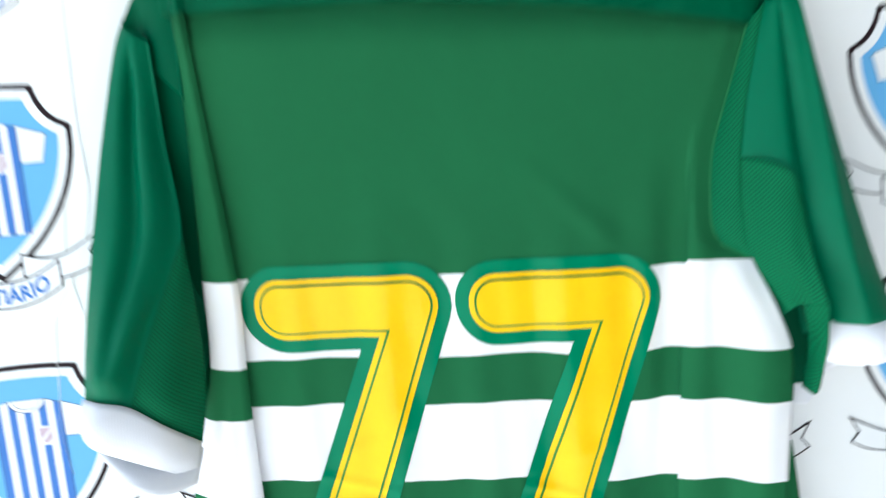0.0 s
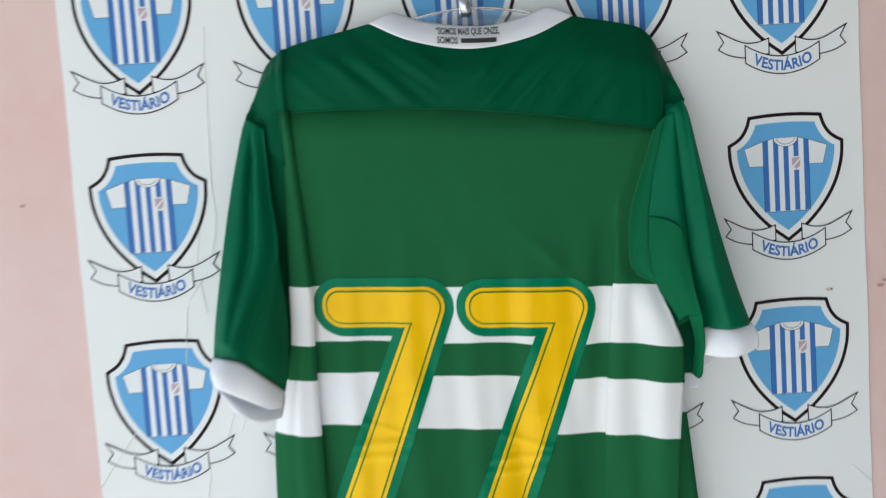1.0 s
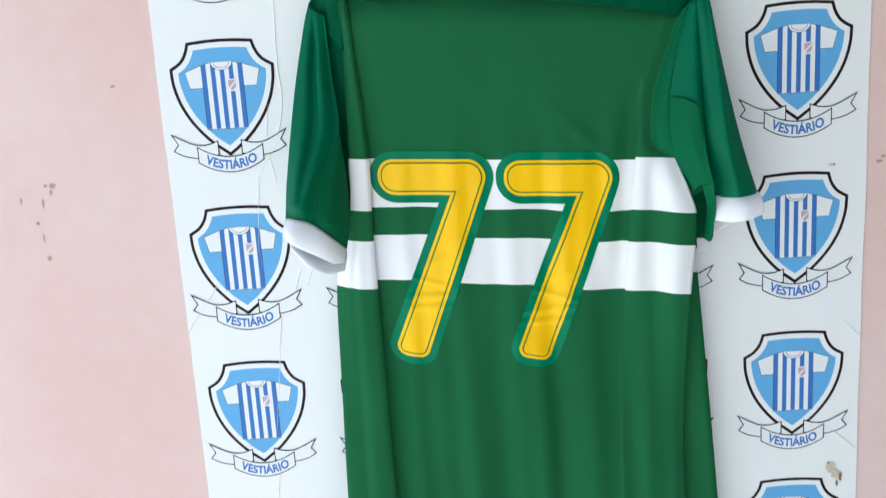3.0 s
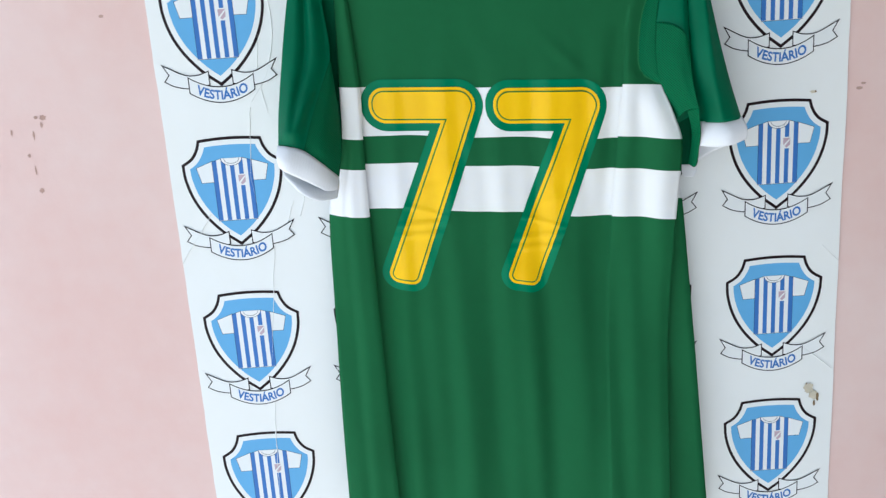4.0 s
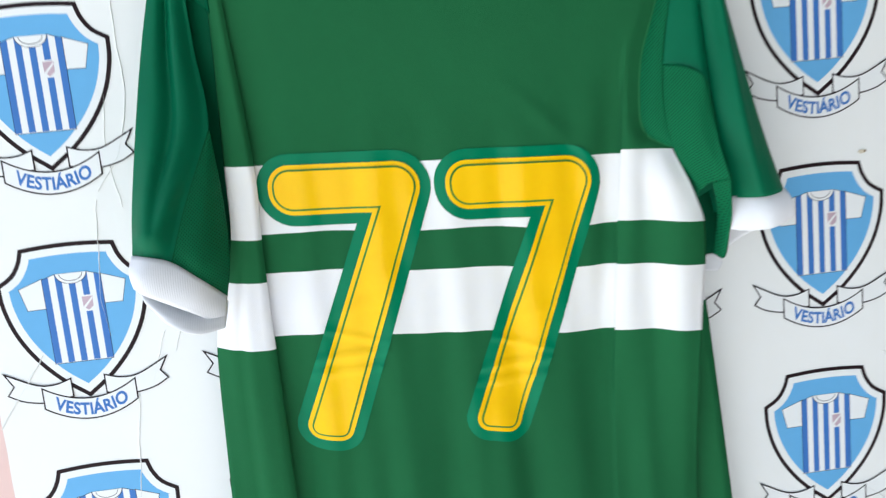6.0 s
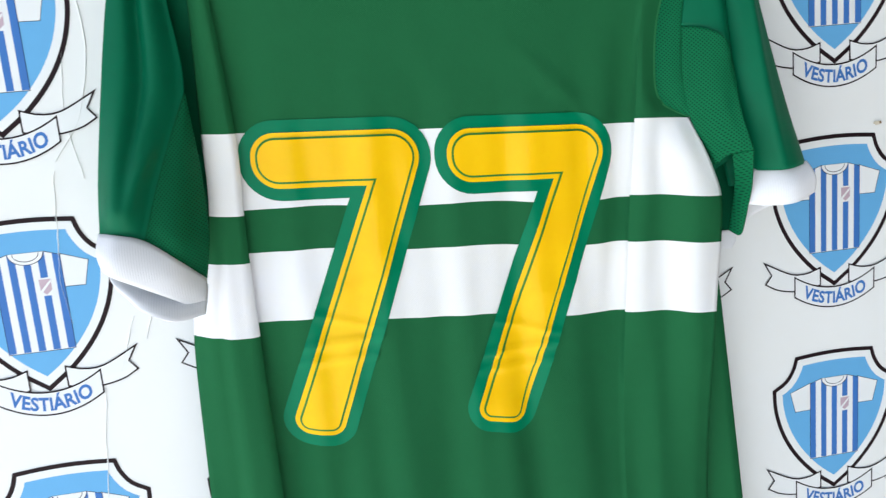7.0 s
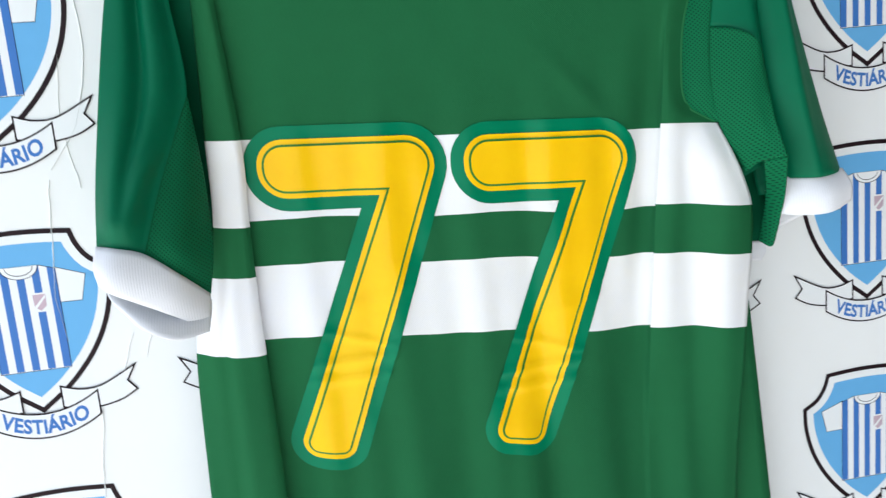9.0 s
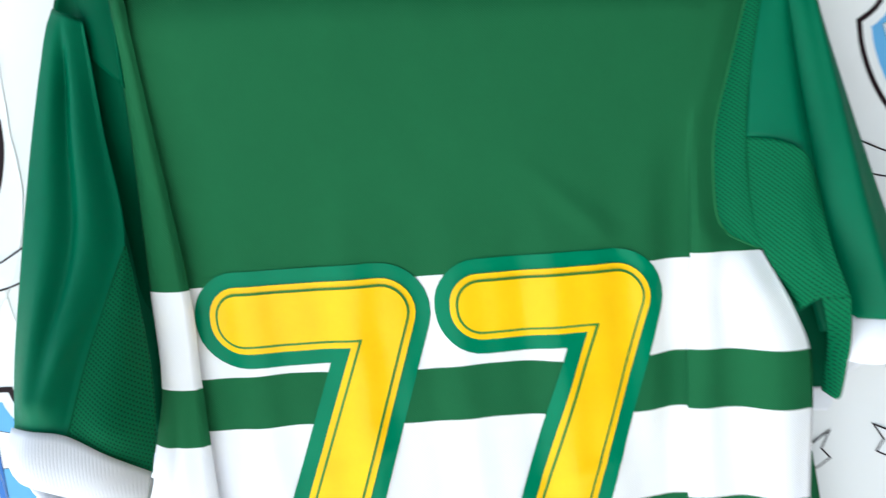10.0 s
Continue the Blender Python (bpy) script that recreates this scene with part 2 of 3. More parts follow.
# ---- the setting: wall, unseen paving, added roof and walls that block light ----
bm = bmesh.new()
box(bm, (-0.98, 0.0, -0.02), (3.2, 0.22, 2.40))
wall = tagged(part("wall_north", bm, PINK_WALL, smooth=False), "pale pink painted plaster wall with small stains", "wall", kind="structure")
bm = bmesh.new()
bmesh.ops.create_grid(bm, x_segments=4, y_segments=4, size=600)
tagged(part("ground", bm, CONCRETE, smooth=False), "pale concrete paving in front of the wall", "ground", kind="structure")
# roof out of view, added to hold back sky light from above
bm = bmesh.new()
box(bm, (-1.02, -3.3, 2.40), (3.4, 0.4, 2.50))
tagged(part("ceiling", bm, BLOCKER_ROOF, smooth=False), "unseen grey roof added to dim light from above", "ceiling", kind="structure")


# side wall out of view, added and kept dark to dim the right
bm = bmesh.new()
box(bm, (0.90, -2.9, -0.02), (1.12, -0.003, 2.40))
tagged(part("unseen_wall_east", bm, BLOCKER_WALL, smooth=False), "unseen grey wall added to dim the right side", "wall", kind="structure")


# wall behind the camera, added to block sky light from the front right
bm = bmesh.new()
box(bm, (0.4, -3.1, -0.02), (1.12, -2.903, 2.40))
tagged(part("unseen_wall_south", bm, BLOCKER_WALL, smooth=False), "unseen grey wall added to block light from the front", "wall", kind="structure")


def blot(name, x, z, rx, rz, mat, seed, label, parent, d=0.0006):
    """A small ragged stain or paint chip lying on a surface."""
    rnd = random.Random(seed)
    out = []
    for k in range(22):
        a = 2 * math.pi * k / 22
        r = 0.62 + 0.38 * rnd.random()
        out.append((x + rx * r * math.sin(a), z + rz * r * math.cos(a)))
    bm = bmesh.new()
    flat(bm, out, d)
    return part(name, bm, mat, parent, label, smooth=False)


for i, (x, z, rx, rz) in enumerate(((-0.714, 1.656, 0.006, 0.005), (-0.725, 1.657, 0.004, 0.003), (-0.718, 1.645, 0.0025, 0.006), (-0.7325, 1.630, 0.0020, 0.009), (-0.745, 1.599, 0.0035, 0.0035), (-0.739, 1.575, 0.0018, 0.009), (-0.735, 1.543, 0.0045, 0.005), (-0.7662, 1.636, 0.002, 0.006), (-0.60, 1.80, 0.005, 0.003), (0.553, 1.617, 0.007, 0.003), (0.559, 1.624, 0.005, 0.0022))):
    blot("stain", x, z, rx, rz, STAIN, 40 + i, "reddish brown stain on the pink plaster", wall)

# ---- banner with its printed crests ----
banner = tagged(empty("banner", world_at(0, 0, 0.62)), "white paper banner with rows of blue crests on the wall", "banner")
BL, BR, BB, BT = -0.530, 0.5325, 0.62, 2.33


def on_banner(ob):
    ob.matrix_parent_inverse = Matrix.Translation(banner.location).inverted()
    return ob


bm = bmesh.new()
nx, nz = 60, 90
grid = []
for j in range(nz + 1):
    z = BB + (BT - BB) * j / nz
    row = []
    for i in range(nx + 1):
        x = BL + (BR - BL) * i / nx
        if i in (0, nx):
            x += 0.0018 * noise.noise((z * 6, 3.1 * i, 0)) + 0.0008 * noise.noise((z * 30, 3.1 * i, 0))
        ripple = 0.00025 * (1 + noise.noise((x * 9, z * 3, 1.7)))
        row.append(bm.verts.new(world_at(x, 0.0016 + ripple * (1 - smoothstep(0.46, 0.53, abs(x))), z)))
    grid.append(row)
for j in range(nz):
    for i in range(nx):
        bm.faces.new((grid[j][i], grid[j][i + 1], grid[j + 1][i + 1], grid[j + 1][i]))
on_banner(part("sheet", bm, BANNER_WHITE, banner, "white glossy paper sheet", smooth=False, thick=0.0012))

# crest outlines, from the middle of its top edge: x to the side, v down
SHIELD = [(-0.050, 0.0), (-0.025, -0.0022), (0, -0.003), (0.025, -0.0022), (0.050, 0.0)]
SIDE = [(0.0500, 0.0), (0.0545, 0.0145), (0.0635, 0.0275), (0.0790, 0.0370)]
FLANK = [(0.0790, 0.0370), (0.0775, 0.062), (0.0690, 0.092), (0.0530, 0.121), (0.0290, 0.1485), (0.0, 0.1712)]


def shield(shrink):
    """The shield's outline, drawn in by some width."""
    right = [tuple(p) for p in spline(SIDE, 8)] + [tuple(p) for p in spline(FLANK, 18)][1:]
    out = [tuple(p) for p in spline(SHIELD, 8)][:-1] + right
    out += [(-x, v) for x, v in right[::-1]][1:-1]
    pts = offset([(x, -v) for x, v in out], -shrink) if shrink else [(x, -v) for x, v in out]
    return pts


def crest_parts():
    """Meshes of one crest, at its own origin: shield, little shirt, ribbon, lettering."""
    at = lambda x, d, z: Vector((UNIT * x, -UNIT * d, UNIT * z))
    made = []
    for name, shrink, d, mat in (("crest", 0, 0.00295, INK_BLACK), ("white_rim", 0.0046, 0.00298, INK_WHITE), ("blue_field", 0.0125, 0.00301, INK_SKY)):
        bm = bmesh.new()
        flat(bm, shield(shrink), d, 0, at)
        made.append(mesh_of(name, bm, mat))
    layer = [0.00302]

    def ink(name, pieces):
        bm = bmesh.new()
        mats = []
        for outline, mat in pieces:
            if mat not in mats:
                mats.append(mat)
            layer[0] += 0.000025
            flat(bm, outline, layer[0], mats.index(mat), at)
        made.append(mesh_of(name, bm, mats))

    # little striped shirt
    w = 0.0617 / 9
    line = 0.0006
    sl = [(0.0305, -0.0345), (0.0560, -0.0436), (0.0500, -0.0675), (0.0305, -0.0672)]
    for side in (1, -1):
        pts = [(side * x, z) for x, z in sl][::side]
        ink("printed_sleeve", [(offset(pts, line), INK_BLACK), (pts, INK_WHITE)])
    body = [(-0.0308, -0.1295), (-0.0308, -0.0355), (-0.017, -0.031), (0.017, -0.031), (0.0308, -0.0355), (0.0308, -0.1295)]
    ink("printed_body", [(offset(body, line), INK_BLACK), (body, INK_WHITE)])
    for k in range(0, 9, 2):
        x0, x1 = -0.0308 + k * w, -0.0308 + (k + 1) * w
        top = [-0.0355 + 0.0045 * (1 - smoothstep(0.017, 0.0308, abs(x))) for x in (x0, x1)]
        ink("printed_stripe", [([(x0, -0.1291), (x0, top[0]), (x1, top[1]), (x1, -0.1291)], INK_BLUE)])
    neck = [(0.0168 * math.cos(a), -0.0312 - 0.0115 * math.sin(a)) for a in [math.pi * k / 14 for k in range(15)]]
    ink("printed_collar", [(neck, INK_BLACK), ([(x * 0.96, z + 0.0006) for x, z in neck], INK_WHITE), ([(x * 0.74, -0.0312 + (z + 0.0312) * 0.72) for x, z in neck], INK_BLACK), ([(x * 0.70, -0.0312 + (z + 0.0312) * 0.66) for x, z in neck], INK_WHITE)])
    ink("printed_badge", [([(0.0065, -0.0565), (0.0205, -0.0565), (0.0205, -0.0745), (0.0065, -0.0745)], INK_WHITE), ([(0.0078, -0.0580), (0.0192, -0.0580), (0.0188, -0.0690), (0.0135, -0.0735), (0.0082, -0.0690)], INK_PINK), ([(0.0085, -0.0690), (0.0100, -0.0710), (0.0188, -0.0610), (0.0188, -0.0585)], INK_WHITE)])
    # ribbon: two tails behind, a bent label in front
    line = 0.0016
    for side in (1, -1):
        up = [tuple(p) for p in spline([(0.018, -0.1475), (0.035, -0.1525), (0.055, -0.1510), (0.0870, -0.1350)], 10)]
        low = [tuple(p) for p in spline([(0.0860, -0.1595), (0.070, -0.1680), (0.045, -0.1722), (0.018, -0.1680)], 10)]
        tail = [(side * x, z) for x, z in up + [(0.0785, -0.1500)] + low]
        tail = tail if side > 0 else tail[::-1]
        ink("ribbon_tail", [(offset(tail, line / 2), INK_BLACK), (offset(tail, -line / 2), INK_WHITE)])
    bend = [-0.0500 + 0.1000 * k / 14 for k in range(15)]
    upper = [(x, -0.1555 - 0.0165 * (1 - (x / 0.05) ** 2)) for x in bend]
    lower = [(x, -0.1790 - 0.0165 * (1 - (x / 0.05) ** 2)) for x in bend[::-1]]
    ink("ribbon_label", [(offset(upper + lower, line / 2), INK_BLACK), (offset(upper + lower, -line / 2), INK_WHITE)])
    # lettering bent along the label
    me = letters("VESTIÁRIO", 0.0188)
    xs = [v.co.x for v in me.vertices]
    wide, mid = max(xs) - min(xs), (max(xs) + min(xs)) / 2
    for v in me.vertices:
        x = (v.co.x - mid) * 0.082 / wide
        slope = 2 * 0.0165 * x / 0.0493 ** 2
        sag = -0.0165 * (1 - (x / 0.0493) ** 2)
        y = v.co.y * 1.0
        v.co = at(x - 0.6 * slope * y, 0.0038, -0.1742 + sag + y)
    me.name = "lettering"
    me.materials.append(INK_BLUE)
    made.append(me)
    return made


CREST = crest_parts()
COLUMNS = [-0.430, -0.2150, 0.0, 0.2143, 0.4285]
ROWS_Z = [2.1080, 1.8575, 1.6065, 1.3555, 1.1060, 0.8555]
for z in ROWS_Z:
    for x in COLUMNS:
        crest = new("crest", CREST[0])
        crest.parent = banner
        on_banner(crest)
        crest.location = world_at(x - 0.0008, 0, z - 0.0012)
        for me in CREST[1:]:
            sub = new(me.name, me)
            sub.parent = crest

# creases, scuffs and torn spots of the paper


def crease(points, width, lift, mat=BANNER_WHITE, name="crease", label="raised crease in the paper"):
    c = spline(points, 40)
    bm = bmesh.new()
    rows = []
    for i, (x, z) in enumerate(c):
        x += 0.0022 * noise.noise((z * 26, x, 4.0)) + 0.0012 * noise.noise((z * 80, x, 9.0))
        way = Vector(c[min(i + 1, 40)] - c[max(i - 1, 0)]).normalized()
        nx_, nz_ = way.y, -way.x
        thin = width * (0.35 + 0.65 * math.sin(math.pi * i / 40)) * (0.7 + 0.6 * abs(noise.noise((z * 40, x * 40, 2.0))))
        rows.append([bm.verts.new(world_at(x + nx_ * thin * k, (0.0030 + 0.2 * lift if k == 0 else 0.0026), z + nz_ * thin * k)) for k in (-1, 0, 1)])
    for a, b in zip(rows, rows[1:]):
        for k in range(2):
            bm.faces.new((a[k], a[k + 1], b[k + 1], b[k]))
    return on_banner(part(name, bm, mat, banner, label, smooth=False))


crease([(-0.340, 2.02), (-0.344, 1.90), (-0.347, 1.80), (-0.346, 1.758), (-0.359, 1.70), (-0.388, 1.659)], 0.0009, 0.0040)
crease([(-0.392, 1.65), (-0.395, 1.63), (-0.402, 1.555), (-0.398, 1.50)], 0.0009, 0.0040)
crease([(-0.378, 1.43), (-0.384, 1.39), (-0.390, 1.35), (-0.400, 1.272), (-0.409, 1.224)], 0.0010, 0.0042)
crease([(-0.404, 1.184), (-0.409, 1.15), (-0.414, 1.111), (-0.420, 0.98)], 0.0012, 0.0048)
crease([(-0.531, 1.409), (-0.503, 1.446), (-0.473, 1.487)], 0.0015, 0.0050)
crease([(0.476, 1.199), (0.500, 1.180), (0.529, 1.155)], 0.0012, 0.0046)
crease([(0.505, 1.370), (0.531, 1.343)], 0.0010, 0.0038)
crease([(-0.368, 1.76), (-0.372, 1.70), (-0.366, 1.64)], 0.0006, 0.0024)
crease([(-0.318, 1.525), (-0.323, 1.50), (-0.332, 1.475)], 0.0009, 0.0032)
crease([(-0.340, 1.50), (-0.347, 1.483), (-0.362, 1.440)], 0.0009, 0.0032)
crease([(-0.292, 1.15), (-0.288, 1.10), (-0.292, 1.05)], 0.0010, 0.0038)
for x, z, rx, rz, mat, sd in ((0.491, 1.123, 0.010, 0.011, PATCH_PALE, 3), (0.500, 1.110, 0.009, 0.011, PATCH_PALE, 4), (0.506, 1.106, 0.003, 0.009, RUST, 5), (0.501, 1.095, 0.0025, 0.006, RUST, 6), (0.487, 1.131, 0.002, 0.002, RUST, 9), (0.480, 1.616, 0.006, 0.003, PATCH_PALE, 7), (0.4835, 1.6165, 0.002, 0.002, RUST, 8)):
    on_banner(blot("torn_spot", x, z, rx, rz, mat, sd, "brownish torn spot in the paper", banner, 0.0041 if mat is PATCH_PALE else 0.0043))

# ---- football shirt ----
HANG = Vector((-0.0055, -0.0033, -0.0020))  # where the hook holds it, against the plan
shirt = tagged(empty("football_shirt", world_at(0, 0.03, 2.0) + HANG), "green football shirt with white bands and yellow 77 on a hanger", "shirt")
shirt.rotation_euler.z = -0.0085
SLANT = 0.068  # the shirt hangs a little lower on one side


def cloth(name, bm, mats, label="", thick=0.0011):
    ob = part(name, bm, mats, shirt, label, thick=thick)
    ob.matrix_parent_inverse = Matrix.Translation(shirt.location - HANG).inverted()
    return ob


def under(name, bm, mats, parent, label="", thick=0.0):
    """A piece sewn or pressed onto a panel of the shirt."""
    ob = part(name, bm, mats, parent, label, thick=thick)
    return ob


def cut(points):
    """x of an edge at a given height, from a few points (height, x)."""
    c = spline(sorted(points), 120)
    return lambda w: float(np.interp(w, c[:, 0], c[:, 1]))


left_edge = cut([(1.888, -0.236), (1.80, -0.236), (1.70, -0.239), (1.66, -0.2405), (1.585, -0.243), (1.54, -0.254), (1.46, -0.275), (1.25, -0.281), (1.0, -0.285), (0.93, -0.286)])
left_fold = cut([(1.888, -0.226), (1.80, -0.220), (1.66, -0.2115), (1.58, -0.2135), (1.48, -0.2135), (1.25, -0.210), (1.0, -0.204), (0.93, -0.203)])
right_edge = cut([(1.868, 0.247), (1.81, 0.228), (1.758, 0.2115), (1.705, 0.206), (1.681, 0.2105), (1.6715, 0.224), (1.6655, 0.2375), (1.659, 0.2390), (1.640, 0.2455), (1.610, 0.2575), (1.582, 0.2670), (1.54, 0.2655), (1.459, 0.2570), (1.25, 0.250), (0.93, 0.250)])
right_fold = cut([(1.868, 0.215), (1.758, 0.195), (1.66, 0.184), (1.459, 0.164), (1.25, 0.155), (0.93, 0.150)])


def back_depth(x, z, side=0):
    """How far the back of the shirt stands off the wall. side: which layer of a pleat, where two lie over one another (1: the outer)."""
    w = z + SLANT * x
    d = 0.040 - 0.012 * (abs(x) / 0.27) ** 3 + 0.010 * smoothstep(1.60, 1.88, w) + 0.020 * smoothstep(1.45, 1.0, w)
    lf, rf = left_fold(w), right_fold(w)
    le, re = left_edge(w), right_edge(w)
    full = 0.4 + 0.6 * smoothstep(1.85, 1.66, w)
    fullr = smoothstep(1.78, 1.66, w) * (0.15 + 0.85 * smoothstep(1.34, 1.50, w))
    if (x < lf and side == 0) or (side == 1 and x < 0):
        u = (lf - x) / max(0.006, lf - le)
        d += full * (0.012 + 0.003 * math.sin(math.pi * min(1.0, max(0.0, u)))) - 0.011 * max(0.0, u) ** 2
        d -= full * 0.005 * smoothstep(0.0025, -0.002, lf - x)
        d -= 0.005 * smoothstep(1.60, 1.48, w) * bell(u, 0.55, 0.09)
    else:
        d -= full * (0.004 + 0.006 * smoothstep(1.50, 1.25, w)) * bell(x, lf + 0.014, 0.022)
    if (x > rf and side == 0) or (side == 1 and x > 0):
        d += fullr * (0.007 + 0.003 * bell(x, rf + 0.012, 0.010)) - fullr * 0.003 * smoothstep(0.003, -0.002, x - rf)
    else:
        d -= fullr * 0.010 * bell(x, rf - 0.012, 0.016)
    d -= 0.004 * smoothstep(re - 0.020, re, x)
    d += 0.022 * smoothstep(0.17, 0.25, x) * smoothstep(1.70, 1.62, w) * smoothstep(1.20, 1.45, w)
    d += 0.0012 * bell(x, re - 0.028, 0.008) * smoothstep(1.70, 1.60, w) * smoothstep(1.38, 1.46, w)
    d -= 0.0014 * bell(x, re - 0.050, 0.010) * smoothstep(1.70, 1.60, w)
    # long soft folds falling from the number
    low = smoothstep(1.52, 1.22, w)
    d += low * (0.0034 * math.sin(x * 62 + 0.8 + 0.9 * math.sin(w * 5)) + 0.0014 * math.sin(x * 118 + 2.1 + 1.2 * w))
    d += (0.0022 * math.sin(x * 75 + 1.0 + 0.8 * math.sin(w * 9)) + 0.0009 * math.sin(x * 160 + 2.0 * w)) * smoothstep(1.75, 1.62, w)
    d += 0.0040 * bell(x - 0.10 + 1.1 * (w - 1.70), 0.0, 0.006) * bell(w, 1.70, 0.035)
    d += 0.0035 * noise.noise((x * 7, w * 4, 0.5)) + 0.0008 * noise.noise((x * 40, w * 30, 3.5))
    return d


def back_lift(x, w, side=0):
    """The middle of the back sits a little higher than one side pleat and lower than the other."""
    lf, rf = left_fold(w), right_fold(w)
    lift = 0.0
    if not ((x < lf and side == 0) or (side == 1 and x < 0)):
        lift = 0.0115 * smoothstep(1.66, 1.46, w) * smoothstep(0.18, -0.16, x)
    if (x > rf and side == 0) or (side == 1 and x > 0):
        lift += 0.0045 * smoothstep(1.50, 1.64, w)
    return lift + 0.0016 * math.sin(x * 38 + 0.6) * smoothstep(1.70, 1.60, w)


BANDS = [(1.6590, 1), (1.5825, 0), (1.5365, 1), (1.4630, 0)]


def seam_top(x):
    return float(np.interp(x, [-0.25, -0.03, 0.10, 0.25], [1.8845, 1.8900, 1.8830, 1.8665]))


def back_panel():
    rows = list(np.arange(0.93, 1.86, 0.010))
    for w, _ in BANDS:
        rows = [r for r in rows if abs(r - w) > 0.004] + [w]
    rows = sorted(rows, reverse=True)
    rows = [1.0] + rows  # first row follows the yoke seam
    bm, grid = bmesh.new(), []
    nu = 96
    for j, w in enumerate(rows):
        ws = 1.868 if j == 0 else w
        le, lf, re = left_edge(ws), left_fold(ws), right_edge(ws)
        rf = right_fold(ws)
        lap = 0.0035 * (0.3 + 0.7 * smoothstep(1.86, 1.70, ws))
        lapr = 0.0005 + 0.0030 * smoothstep(1.78, 1.66, ws) * smoothstep(1.40, 1.56, ws)
        xs = [(x, 1) for x in np.linspace(le, lf, 14)] + [(lf + 0.0010, 1), (lf + 0.0018, 1)]
        ov = smoothstep(1.78, 1.68, ws) * smoothstep(1.34, 1.46, ws)
        xs += [(x, -1) for x in np.linspace(lf - lap, rf - 0.0030 * (1 - ov) + lapr * ov, nu - 30)]
        xs += [(rf - 0.0018, 1), (rf - 0.0010, 1)] + [(x, 1) for x in np.linspace(rf, re, 22)]
        row = []
        for x, side in xs:
            wx = seam_top(x) if j == 0 else w
            z = wx + (0 if j == 0 else back_lift(x, wx, side)) - SLANT * x
            row.append(bm.verts.new(world_at(x, back_depth(x, z, side), z)))
        grid.append(row)
    for j in range(len(rows) - 1):
        mid = (rows[j] + rows[j + 1]) / 2 if j else 1.87
        mat = 0
        for w, m in BANDS:
            if mid < w:
                mat = m
        for i in range(len(grid[0]) - 1):
            f = bm.faces.new((grid[j][i], grid[j + 1][i], grid[j + 1][i + 1], grid[j][i + 1]))
            f.material_index = mat
    return bm


back = cloth("back_panel", back_panel(), [GREEN_BODY, WHITE_KNIT], "green knit back with two white bands")

# front of the shirt, behind the back and showing past one side
front_right = cut([(1.56, 0.258), (1.50, 0.272), (1.46, 0.277), (1.25, 0.294), (1.0, 0.313), (0.93, 0.319)])


def front_panel():
    rows = sorted(list(np.arange(0.93, 1.55, 0.02)) + [1.4905], reverse=True)
    bm, grid = bmesh.new(), []
    for w in rows:
        row = []
        for x in np.linspace(left_edge(w) + 0.012, front_right(w), 50):
            d = 0.013 + 0.006 * math.sin(x * 55 + w * 3) * smoothstep(1.5, 1.2, w) * 0.6 + 0.016 * smoothstep(0.10, 0.27, x)
            row.append(bm.verts.new(world_at(x, max(0.0085, d), w - SLANT * x)))
        grid.append(row)
    for j in range(len(rows) - 1):
        for i in range(49):
            f = bm.faces.new((grid[j][i], grid[j + 1][i], grid[j + 1][i + 1], grid[j][i + 1]))
            f.material_index = 1 if rows[j + 1] > 1.485 else 0
    return bm


cloth("front_panel", front_panel(), [GREEN_BODY, WHITE_KNIT], "green front of the shirt seen past the side")

# yoke over the shoulders, gathered in fine slanting folds
NECK = [(-0.113, 2.005), (-0.060, 1.978), (0.015, 1.9640), (0.090, 1.9735), (0.149, 1.999)]
TOP = [(-0.2835, 1.893), (-0.270, 1.932), (-0.250, 1.967), (-0.217, 1.985), (-0.160, 1.996), (-0.113, 2.005)]
TOP2 = [(0.149, 1.999), (0.195, 1.991), (0.240, 1.979), (0.264, 1.951), (0.281, 1.921), (0.290, 1.886)]
_top = np.vstack([spline(TOP, 60), spline(NECK, 60), spline(TOP2, 60)])


def yoke_top(x):
    return float(np.interp(x, _top[:, 0], _top[:, 1]))


def yoke_low(x):
    return float(np.interp(x, [-0.2835, -0.250, -0.242, -0.033, 0.10, 0.247, 0.288], [1.895, 1.8995, 1.9012, 1.8922, 1.8762, 1.8500, 1.8800]))


